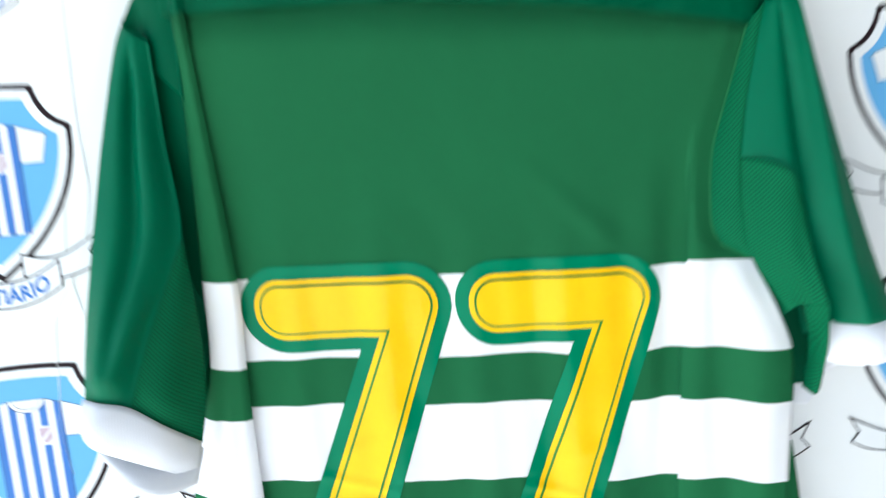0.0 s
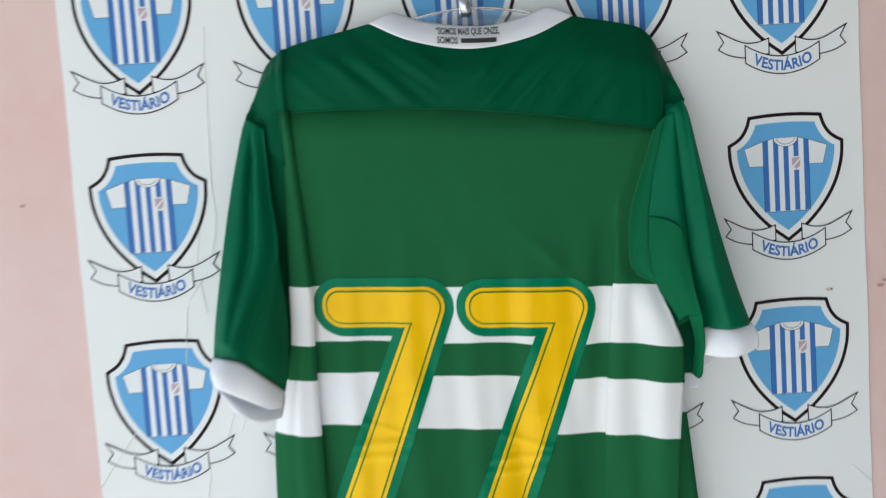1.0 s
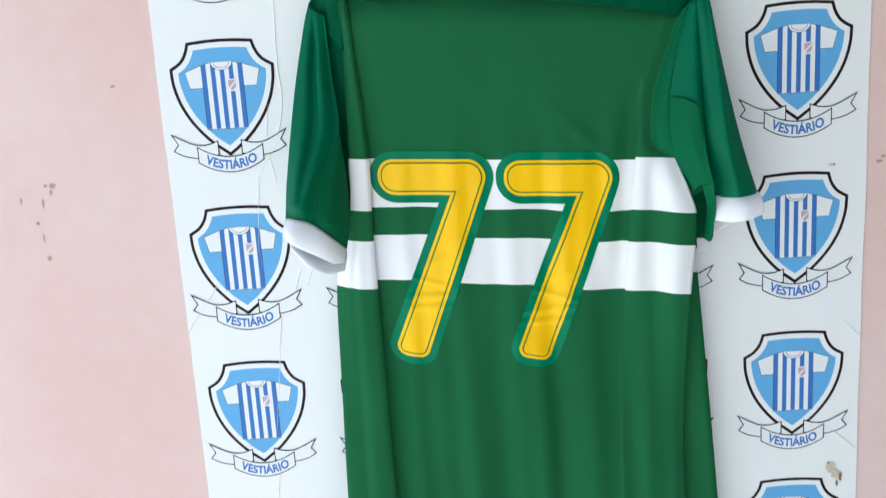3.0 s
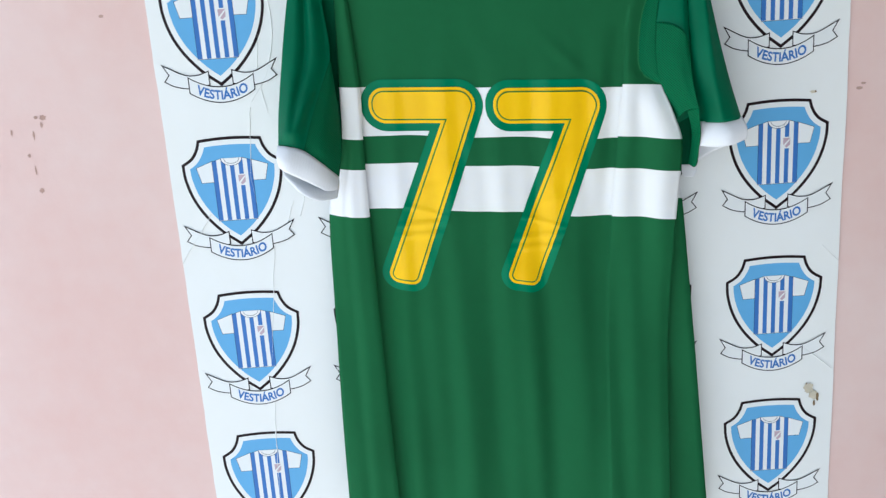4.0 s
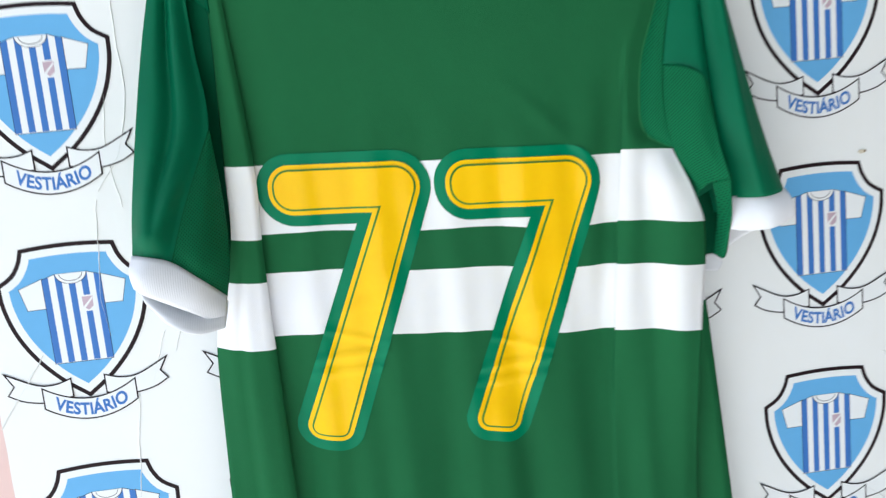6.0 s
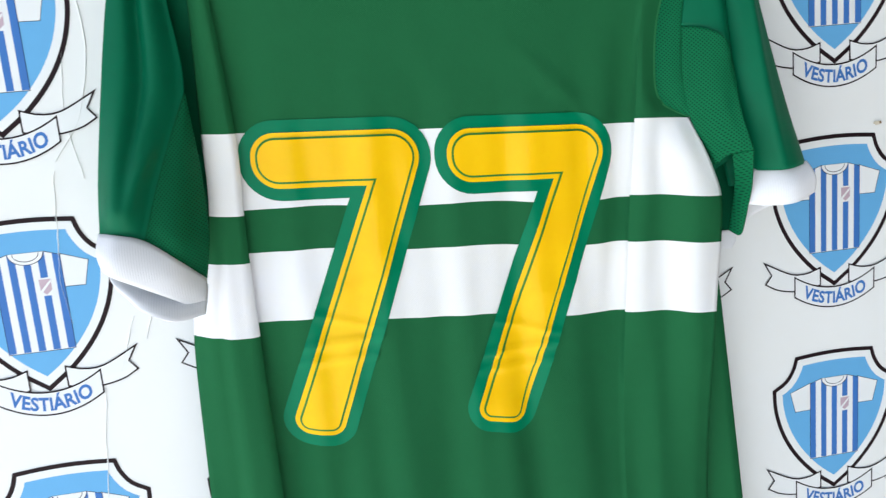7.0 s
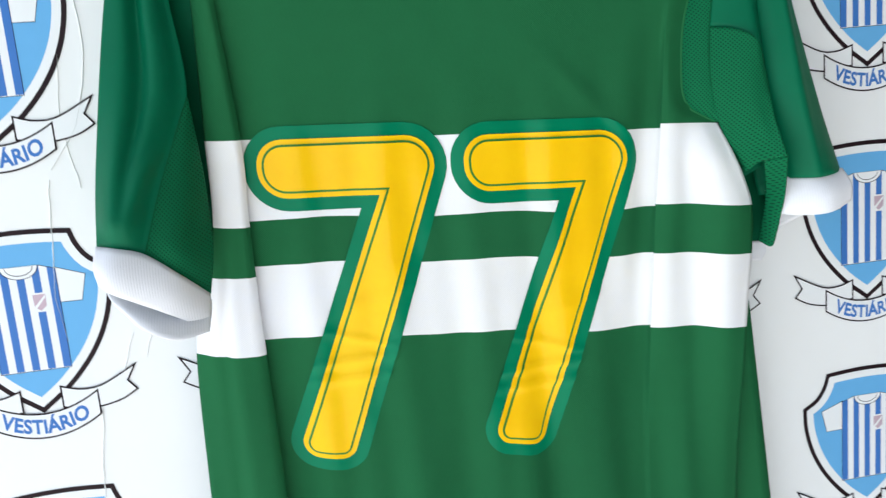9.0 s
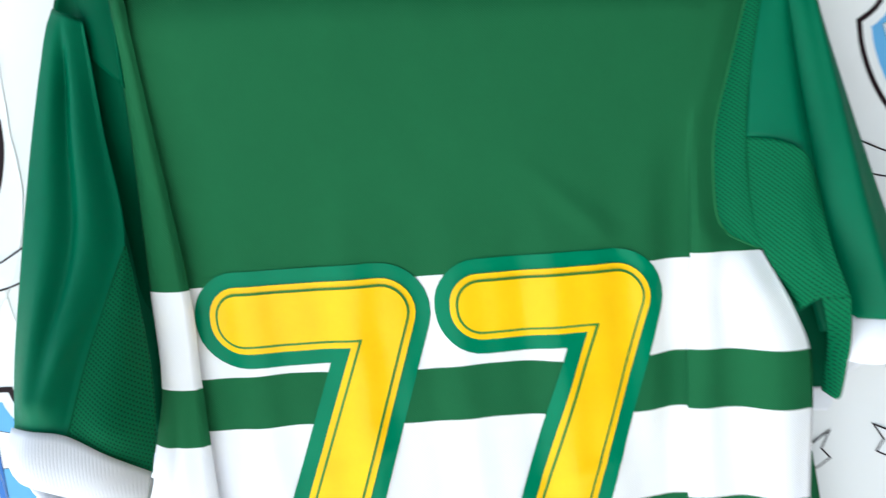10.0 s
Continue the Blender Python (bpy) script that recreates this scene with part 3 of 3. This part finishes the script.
def yoke_depth(x, z):
    t0, t1 = yoke_low(x), yoke_top(x)
    v = max(-0.1, (z - t0) / max(0.012, t1 - t0))
    d = back_depth(max(-0.236, min(0.236, x)), t0) + 0.0015
    d += 0.003 * math.sin(math.pi * min(1, v)) - 0.020 * smoothstep(0.55, 1.05, v) * (0.35 + 0.65 * smoothstep(0.085, 0.165, abs(x - 0.017)))
    d -= 0.016 * smoothstep(0.235, 0.285, abs(x))
    mid = math.sin(math.pi * min(1.0, max(0.0, 0.08 + 0.9 * v)))
    if x < -0.012:
        k = x + 1.25 * (z - 1.895)
        d += 0.0024 * mid * smoothstep(-0.012, -0.045, x) * smoothstep(-0.235, -0.19, x) * (0.75 * math.sin(k * 88 + 9 * x + 4 * noise.noise((x * 10, z * 10, 8.8))) + 0.40 * math.sin(k * 190 + 1.0 + 6 * x) + 1.3 * noise.noise((k * 50, x * 9, 4.1)))
    elif x > 0.012:
        k = x - 1.05 * (z - 1.885)
        d += 0.0030 * mid * smoothstep(0.012, 0.04, x) * smoothstep(0.22, 0.15, x) * (math.sin(k * 150 - 14 * x + 3 * noise.noise((x * 12, z * 12, 1.3))) + 0.5 * math.sin(k * 300 + 2.0) + 0.8 * noise.noise((k * 60, x * 9, 7.1)))
    d += 0.003 * noise.noise((x * 14, z * 14, 2.2))
    return d


def yoke(x0=-0.2455, x1=0.2615, n=190, low=None, drop=0.0, seed=0.0):
    bm, grid = bmesh.new(), []
    for x in np.linspace(x0, x1, n):
        lo, hi = (low(x) if low else yoke_low(x) - 0.0015), yoke_top(x)
        hi = max(hi, lo + 0.002)
        row = []
        for k in range(31):
            z = lo + (hi - lo) * k / 30
            d = yoke_depth(x, z) - drop
            if seed:
                d -= 0.004 * bell(abs(x), 0.268, 0.008) * smoothstep(1.0, 0.5, k / 30) - 0.0015 * noise.noise((x * 60, z * 14, seed))
            row.append(bm.verts.new(world_at(x, d, z)))
        grid.append(row)
    for a, b in zip(grid, grid[1:]):
        for k in range(30):
            bm.faces.new((a[k], b[k], b[k + 1], a[k + 1]))
    return bm


cloth("shoulder_strip", yoke(-0.2832, -0.2340, 34, lambda x: float(np.interp(x, [-0.2832, -0.258, -0.2340], [1.8860, 1.8560, 1.8300])), 0.0012, 3.0), GREEN_YOKE_AND_SHADE, "green perforated mesh strip over the shoulder")
cloth("shoulder_strip", yoke(0.2560, 0.2898, 24, lambda x: float(np.interp(x, [0.256, 0.270, 0.2885], [1.8440, 1.8520, 1.8760])), 0.0012, 6.0), GREEN_YOKE_AND_SHADE, "green perforated mesh strip over the shoulder")
yoke_ob = cloth("yoke", yoke(), GREEN_YOKE_AND_SHADE, "glossy darker green shoulder yoke")


def cord(points, depth, radius, k=60):
    bm = bmesh.new()
    tube(bm, [world_at(x, depth(x, z), z) for x, z in spline(points, k)], radius, 5)
    return bm


cloth("yoke_seam", cord([(-0.242, 1.9000), (-0.033, 1.8910), (0.10, 1.8750), (0.246, 1.8490)], lambda x, z: yoke_depth(x, z) + 0.0006, 0.0009), GREEN_SEAM, "dark stitched seam", thick=0)

# collar band
def collar():
    lo = spline(NECK, 60)
    hi = spline([(-0.083, 2.0200), (-0.040, 2.0040), (0.018, 1.9935), (0.070, 1.9980), (0.117, 2.0140)], 60)
    bm, grid = bmesh.new(), []
    for k in range(61):
        row = []
        for j in range(9):
            t = j / 8
            p = lo[k] * (1 - t) + hi[k] * t
            d = yoke_depth(lo[k][0], lo[k][1]) * (1 - t) + t * (0.024 + 0.012 * (1 - abs(k - 30) / 30)) + 0.004 * math.sin(math.pi * t)
            row.append(bm.verts.new(world_at(p[0], d, p[1])))
        grid.append(row)
    for a, b in zip(grid, grid[1:]):
        for j in range(8):
            bm.faces.new((a[j], b[j], b[j + 1], a[j + 1]))
    return bm


collar_ob = cloth("collar", collar(), WHITE_RIB, "white ribbed collar band with small black writing", 0.0018)


def collar_line(text, x0, x1, z, size, bar=None):
    """One line of the black print inside the neck; bar: a plain bar in place of a name."""
    bm = bmesh.new()
    if text:
        me = letters(text, size)
        xs = [v.co.x for v in me.vertices]
        s = (x1 - x0) / (max(xs) - min(xs))
        for v in me.vertices:
            v.co = ((v.co.x - min(xs)) * s + x0, 0, v.co.y + z)
        bm.from_mesh(me)
        bpy.data.meshes.remove(me)
    if bar:
        bmesh.ops.create_grid(bm, x_segments=6, y_segments=1, size=0.5, matrix=Matrix.Translation(((bar[0] + bar[1]) / 2, 0, z + size * 0.34)) @ Matrix.Diagonal((bar[1] - bar[0], 1, size * 0.50, 1)) @ Matrix.Rotation(radians(90), 4, "X"))
    for v in bm.verts:
        x, zz = v.co.x, v.co.z - 0.055 * (v.co.x - 0.012) + 3.0 * (v.co.x - 0.012) ** 2 * 0.3
        v.co = world_at(x, 0.0530, zz)
    return cloth("neck_lettering", bm, BLACK_TEXT, "small black print", thick=0)


collar_line("“SOMOS MAIS QUE ONZE,", -0.028, 0.052, 1.9805, 0.0115)
collar_line("SOMOS", -0.027, -0.001, 1.9690, 0.0115, bar=(0.003, 0.048))

# sleeves, gussets, side strips and cuffs


def left_sleeve_folds(x, z, u, v):
    d = 0.012 * math.sin(math.pi * min(1.0, u * 1.1)) * (0.5 + 0.5 * v)
    d -= 0.010 * bell(u, 0.42 + 0.10 * v, 0.11) * smoothstep(0.0, 0.2, v) * smoothstep(1.0, 0.65, v)
    d += 0.004 * bell(u, 0.74, 0.14) * smoothstep(0.05, 0.3, v) * smoothstep(0.9, 0.5, v)
    d += 0.005 * bell(u + 0.9 * (v - 0.80), 0.75, 0.10) * bell(v, 0.80, 0.10)
    d += 0.0012 * math.sin(v * 75 + u * 5) * smoothstep(0.90, 0.98, v) * math.sin(math.pi * u)
    return (d + 0.003 * noise.noise((x * 12, z * 9, 5.0)) * math.sin(math.pi * u)) * smoothstep(1.0, 0.92, v)


L_OUTER = [(-0.2815, 1.896, 0.026), (-0.2880, 1.870, 0.036), (-0.306, 1.780, 0.055), (-0.3225, 1.6585, 0.086), (-0.3275, 1.599, 0.100)]
L_SEAM = [(-0.2485, 1.713, 0.052), (-0.2745, 1.6425, 0.085), (-0.291, 1.589, 0.105)]
cloth("sleeve", patch(L_OUTER, [(-0.258, 1.882, 0.034), (-0.254, 1.800, 0.040)] + L_SEAM, bottom=[(-0.3275, 1.599, 0.100), (-0.311, 1.5965, 0.110), (-0.291, 1.589, 0.105)], nu=40, nv=70, relief=left_sleeve_folds), GREEN_SHINY, "glossy green short sleeve")
cloth("gusset", patch(L_SEAM, [(-0.2480, 1.713, 0.051), (-0.2430, 1.640, 0.055), (-0.2425, 1.585, 0.064), (-0.249, 1.544, 0.0725)], bottom=[(-0.291, 1.589, 0.105), (-0.270, 1.570, 0.098), (-0.249, 1.544, 0.0725)], nu=26, nv=40, relief=lambda x, z, u, v: 0.008 * math.sin(math.pi * u) * v * smoothstep(1.0, 0.85, v) + 0.002 * math.sin(math.pi * u) * noise.noise((x * 20, z * 14, 1.0))), GREEN_MESH, "green perforated mesh gusset under the sleeve")
# deep gap beside the sleeve, darkened by colour in place of shade
cloth("side_strip", patch([(-0.2790, 1.886, 0.020), (-0.272, 1.800, 0.020), (-0.266, 1.700, 0.015), (-0.268, 1.540, 0.014)], [(-0.229, 1.890, 0.034), (-0.226, 1.800, 0.030), (-0.226, 1.700, 0.020), (-0.235, 1.540, 0.016)], nu=16, nv=50, relief=lambda x, z, u, v: 0.003 * noise.noise((x * 30, z * 18, 7.0))), GREEN_YOKE_AND_SHADE, "green perforated mesh strip beside the armhole")
cloth("sleeve_back", patch(L_OUTER, [(-0.250, 1.880, 0.020), (-0.240, 1.700, 0.013), (-0.250, 1.560, 0.026)], bottom=[(-0.3275, 1.599, 0.100), (-0.318, 1.585, 0.060), (-0.285, 1.568, 0.035), (-0.250, 1.560, 0.026)], nu=16, nv=30), GREEN_SHINY, "green far side of the sleeve")
cloth("cuff", patch([(-0.3275, 1.6000, 0.101), (-0.3290, 1.585, 0.108), (-0.3265, 1.570, 0.112)], [(-0.2490, 1.5455, 0.0735), (-0.2500, 1.532, 0.080), (-0.2520, 1.518, 0.085)], top=[(-0.3275, 1.6000, 0.101), (-0.311, 1.598, 0.111), (-0.291, 1.5905, 0.106), (-0.268, 1.570, 0.098), (-0.2490, 1.5455, 0.0735)], bottom=[(-0.3265, 1.570, 0.112), (-0.315, 1.5625, 0.118), (-0.284, 1.5425, 0.107), (-0.2520, 1.518, 0.085)], nu=40, nv=8, relief=lambda x, z, u, v: 0.0015 + 0.004 * math.sin(math.pi * v)), WHITE_RIB, "white ribbed sleeve cuff", 0.002)
cloth("cuff_inside", patch([(-0.3240, 1.580, 0.098), (-0.3250, 1.5595, 0.098), (-0.3120, 1.5430, 0.097)], [(-0.2480, 1.540, 0.074), (-0.2490, 1.528, 0.082), (-0.2515, 1.5170, 0.088)], top=[(-0.3240, 1.580, 0.098), (-0.300, 1.568, 0.080), (-0.270, 1.552, 0.070), (-0.2480, 1.540, 0.074)], bottom=[(-0.3120, 1.5430, 0.097), (-0.298, 1.5295, 0.097), (-0.274, 1.5180, 0.094), (-0.2515, 1.5170, 0.088)], nu=30, nv=10, relief=lambda x, z, u, v: 0.020 * smoothstep(0.1, 0.8, v) * math.sin(math.pi * (0.1 + 0.8 * u))), WHITE_RIB, "white inside of the sleeve cuff", 0.002)
cloth("sleeve_lining", patch([(0.205, 1.880, 0.020), (0.185, 1.700, 0.016), (0.225, 1.560, 0.012)], [(0.276, 1.880, 0.034), (0.280, 1.700, 0.030), (0.292, 1.600, 0.030)], nu=14, nv=24), GREEN_SHINY, "green far side of the sleeve")

STRIP_R = [(0.247, 1.851), (0.2275, 1.795), (0.2115, 1.744), (0.206, 1.690), (0.2115, 1.6665), (0.2240, 1.6560), (0.2375, 1.6490)]
strip_edge = [(x, z, back_depth(x, z, 1) - 0.0005) for x, z in STRIP_R]
SEAM_R = [(0.262, 1.866, 0.040), (0.240, 1.794, 0.048), (0.229, 1.7375, 0.0525), (0.2288, 1.690, 0.0525), (0.2375, 1.6480, 0.050)]
cloth("side_strip", patch(strip_edge, SEAM_R, nu=14, nv=60, relief=lambda x, z, u, v: 0.003 * math.sin(math.pi * u)), GREEN_MESH, "green perforated mesh strip beside the armhole")
MESH_TOP = [(0.229, 1.7375, 0.0525), (0.247, 1.7325, 0.064), (0.263, 1.721, 0.072), (0.273, 1.699, 0.070)]
cloth("under_sleeve", patch(SEAM_R[:3], [(0.272, 1.868, 0.045), (0.2725, 1.778, 0.055), (0.273, 1.699, 0.070)], bottom=MESH_TOP, nu=20, nv=30, relief=lambda x, z, u, v: 0.005 * math.sin(math.pi * u) * (1 - v) + 0.002 * math.sin(math.pi * u) * noise.noise((x * 18, z * 12, 3.0))), GREEN_SHINY, "glossy green underside of the sleeve")
cloth("gusset", patch([(0.229, 1.7375, 0.0525), (0.2288, 1.690, 0.0525), (0.2375, 1.6480, 0.050), (0.2625, 1.5975, 0.050)], [(0.273, 1.699, 0.070), (0.2735, 1.652, 0.085), (0.2775, 1.614, 0.099)], top=MESH_TOP, bottom=[(0.2625, 1.5975, 0.050), (0.2670, 1.6075, 0.072), (0.2725, 1.6125, 0.088), (0.2775, 1.614, 0.099)], nu=26, nv=44, relief=lambda x, z, u, v: math.sin(math.pi * u) * (0.004 * math.sin(8 * (u - 0.6 * v)) * v + 0.004 * (1 - v) + 0.002 * noise.noise((x * 18, z * 12, 8.0)))), GREEN_MESH, "green perforated mesh gusset folded under the arm")
cloth("gusset_fold", patch([(0.2690, 1.609, 0.075), (0.2815, 1.572, 0.054), (0.2790, 1.527, 0.044)], [(0.2778, 1.614, 0.099), (0.2865, 1.572, 0.078), (0.2890, 1.529, 0.056)], top=[(0.2690, 1.609, 0.075), (0.2740, 1.6128, 0.088), (0.2778, 1.614, 0.099)], bottom=[(0.2790, 1.527, 0.044), (0.2845, 1.5225, 0.052), (0.2890, 1.529, 0.056)], nu=14, nv=26, relief=lambda x, z, u, v: 0.004 * math.sin(math.pi * u) * v), GREEN_MESH, "folded end of the mesh gusset")
# hollow under the arm: its shade is painted with the darker green
cloth("sleeve_inside", patch([(0.2480, 1.606, 0.012), (0.2560, 1.560, 0.012), (0.2690, 1.5180, 0.016)], [(0.3050, 1.606, 0.020), (0.3060, 1.560, 0.020), (0.3020, 1.5270, 0.022)], bottom=[(0.2690, 1.5180, 0.016), (0.284, 1.5150, 0.019), (0.3020, 1.5270, 0.022)], nu=14, nv=26), GREEN_YOKE_AND_SHADE, "green inside of the sleeve, its shade put into a darker green")


def right_sleeve_folds(x, z, u, v):
    d = 0.012 * math.sin(math.pi * u) ** 0.8 * (0.6 + 0.4 * v) - 0.006 * smoothstep(0.22, 0.0, u)
    d += 0.003 * bell(u + 0.5 * v, 0.95, 0.12)
    return d + 0.0025 * noise.noise((x * 12, z * 9, 11.0)) * math.sin(math.pi * u)


R_OUTER = [(0.2835, 1.884, 0.034), (0.2890, 1.862, 0.044), (0.298, 1.802, 0.055), (0.313, 1.7215, 0.065), (0.330, 1.651, 0.070), (0.3475, 1.5925, 0.073)]
cloth("sleeve", patch([(0.264, 1.872, 0.040), (0.267, 1.778, 0.044), (0.268, 1.699, 0.054), (0.274, 1.652, 0.062), (0.2895, 1.590, 0.064)], R_OUTER, bottom=[(0.2895, 1.590, 0.064), (0.318, 1.5900, 0.076), (0.3475, 1.5925, 0.073)], nu=36, nv=60, relief=right_sleeve_folds), GREEN_SHINY, "glossy green short sleeve")
cloth("sleeve_back", patch([(0.262, 1.872, 0.020), (0.270, 1.700, 0.016), (0.290, 1.570, 0.026)], R_OUTER, bottom=[(0.290, 1.570, 0.026), (0.315, 1.572, 0.035), (0.338, 1.580, 0.052), (0.3475, 1.5925, 0.073)], nu=16, nv=30), GREEN_SHINY, "green far side of the sleeve")
cloth("cuff", patch([(0.2905, 1.591, 0.066), (0.2895, 1.574, 0.067), (0.2880, 1.556, 0.066)], [(0.3485, 1.594, 0.074), (0.3525, 1.579, 0.080), (0.3530, 1.563, 0.080)], top=[(0.2905, 1.591, 0.066), (0.318, 1.592, 0.080), (0.3485, 1.594, 0.074)], bottom=[(0.2880, 1.556, 0.066), (0.303, 1.5545, 0.080), (0.325, 1.5560, 0.090), (0.3530, 1.563, 0.080)], nu=30, nv=8, relief=lambda x, z, u, v: 0.003 * math.sin(math.pi * v)), WHITE_RIB, "white ribbed sleeve cuff", 0.002)
cloth("cuff_inside", patch([(0.2960, 1.575, 0.030), (0.2960, 1.548, 0.034), (0.2940, 1.528, 0.038)], [(0.3510, 1.585, 0.074), (0.3500, 1.570, 0.070), (0.3470, 1.5590, 0.062)], top=[(0.2960, 1.575, 0.030), (0.315, 1.576, 0.030), (0.338, 1.580, 0.045), (0.3510, 1.585, 0.074)], bottom=[(0.2940, 1.528, 0.038), (0.315, 1.5390, 0.034), (0.335, 1.5500, 0.045), (0.3470, 1.5590, 0.062)], nu=26, nv=8), WHITE_RIB, "white inside of the sleeve cuff", 0.0015)
cloth("cuff_inside", patch([(0.2760, 1.522, 0.018), (0.2765, 1.510, 0.020), (0.2800, 1.5030, 0.022)], [(0.2990, 1.522, 0.022), (0.2975, 1.510, 0.024), (0.2925, 1.5020, 0.024)], nu=12, nv=8), WHITE_RIB, "white inside of the sleeve cuff", 0.0015)


# piping round the armhole and seams of the sleeves
def cord3(points, lift, radius, k=60):
    bm = bmesh.new()
    tube(bm, [world_at(x, d + lift, z) for x, z, d in spline(points, k)], radius, 5)
    return bm


cloth("piping", cord(STRIP_R, lambda x, z: back_depth(x, z, 1) + 0.0008, 0.0010), PIPING, "thin light green piping", thick=0)
cloth("gusset_seam", cord3(L_SEAM, 0.0003, 0.0007), GREEN_SEAM, "dark stitched seam", thick=0)
cloth("armhole_seam", cord3(SEAM_R, 0.0003, 0.0007), GREEN_SEAM, "dark stitched seam", thick=0)
cloth("gusset_seam", cord3(MESH_TOP, 0.0002, 0.0006), GREEN_SEAM, "dark stitched seam", thick=0)

# numbers: teal film, yellow film, fine green line
SEVEN = [(-0.1992, 1.6580), (-0.0275, 1.6600), (-0.1425, 1.3520), (-0.1940, 1.3590), (-0.0925, 1.6062), (-0.1992, 1.6052)]
ROUND = [0.0245, 0.0260, 0.0140, 0.0140, 0.0, 0.0245]


def pucker(x, w, shift):
    """Fine creases across the stiff film of a number."""
    k = 0.0
    for at, slope, wide, high in ((1.452, 0.10, 0.0036, 0.0026), (1.470, -0.25, 0.0036, 0.0018), (1.434, 0.05, 0.0036, 0.0020), (1.505, 0.3, 0.0050, 0.0012)):
        at = at - (0.018 if shift else 0.0)
        k += high * bell(w - slope * (x + 0.12), at, wide)
    return k + 0.0006 * noise.noise((x * 30 + shift * 50, w * 30, 6.0))


def film(name, shift, by, lift, mat, parent, label):
    pts = offset(SEVEN, by)
    radii = [max(0.002, r + by) if r else 0.0 for r in ROUND]
    outline = [(x + shift, w - SLANT * (x + shift)) for x, w in rounded(pts, radii)]
    bm = decal(outline, lambda x, z: back_depth(x, z) + lift + pucker(x - shift, z + SLANT * x, shift), 0.0045)
    if parent is shirt:
        return cloth(name, bm, mat, label, thick=0)
    return under(name, bm, mat, parent, label)


for shift in (0.0, 0.1868):
    digit = film("number_seven", shift, 0.0118, 0.0016, TEAL_PRINT, shirt, "yellow number seven with a teal green border")
    film("fill", shift, 0.0, 0.0026, YELLOW_PRINT, digit, "yellow film")
    film("inline", shift, -0.0046, 0.0034, PRINT_LINE, digit, "fine green line")
    film("fill", shift, -0.0066, 0.0042, YELLOW_PRINT, digit, "yellow film")

# ---- hanger and its nail ----
hanger = tagged(empty("coat_hanger", world_at(0.012, 0.02, 2.04) + HANG), "clear plastic coat hanger with a chromed hook, holding the shirt", "hanger")


def on_hanger(ob):
    ob.matrix_parent_inverse = Matrix.Translation(hanger.location - HANG).inverted()
    return ob


bm = bmesh.new()
tube(bm, [world_at(x, 0.022, z) for x, z in spline([(-0.225, 1.945), (-0.15, 1.968), (-0.07, 1.993), (0.012, 2.0060), (0.09, 1.996), (0.16, 1.968), (0.238, 1.940)], 48)], 0.0125, 14, 0.42)
on_hanger(part("bar", bm, CLEAR, hanger, "clear plastic shoulder bar"))
bm = bmesh.new()
tube(bm, [world_at(0.012 + 0.020 * math.sin(a) if a > 0 else 0.012, 0.020, z) for a, z in [(0, 2.018), (0, 2.045), (0, 2.060)]] + [world_at(0.012 + 0.022 - 0.022 * math.cos(a), 0.020, 2.060 + 0.030 * math.sin(a)) for a in np.linspace(0.2, 2.9, 14)], 0.0026, 8)
on_hanger(part("hook", bm, CHROME, hanger, "chromed wire hook"))
bm = bmesh.new()
tube(bm, [world_at(0.012, 0.022, 2.012), world_at(0.012, 0.022, 2.024), world_at(0.012, 0.022, 2.038)], 0.0075, 10)
on_hanger(part("hook_socket", bm, CHROME, hanger, "chromed socket of the hook"))
bm = bmesh.new()
bmesh.ops.create_cone(bm, cap_ends=True, segments=10, radius1=0.0022, radius2=0.0022, depth=0.05, matrix=Matrix.Translation(world_at(0.034, 0.012, 2.0845) + HANG) @ Matrix.Rotation(radians(90), 4, "X"))
bmesh.ops.create_cone(bm, cap_ends=True, segments=12, radius1=0.005, radius2=0.005, depth=0.002, matrix=Matrix.Translation(world_at(0.034, 0.043, 2.0845) + HANG) @ Matrix.Rotation(radians(90), 4, "X"))
tagged(part("nail", bm, CHROME), "steel nail driven through the banner into the wall", "nail")
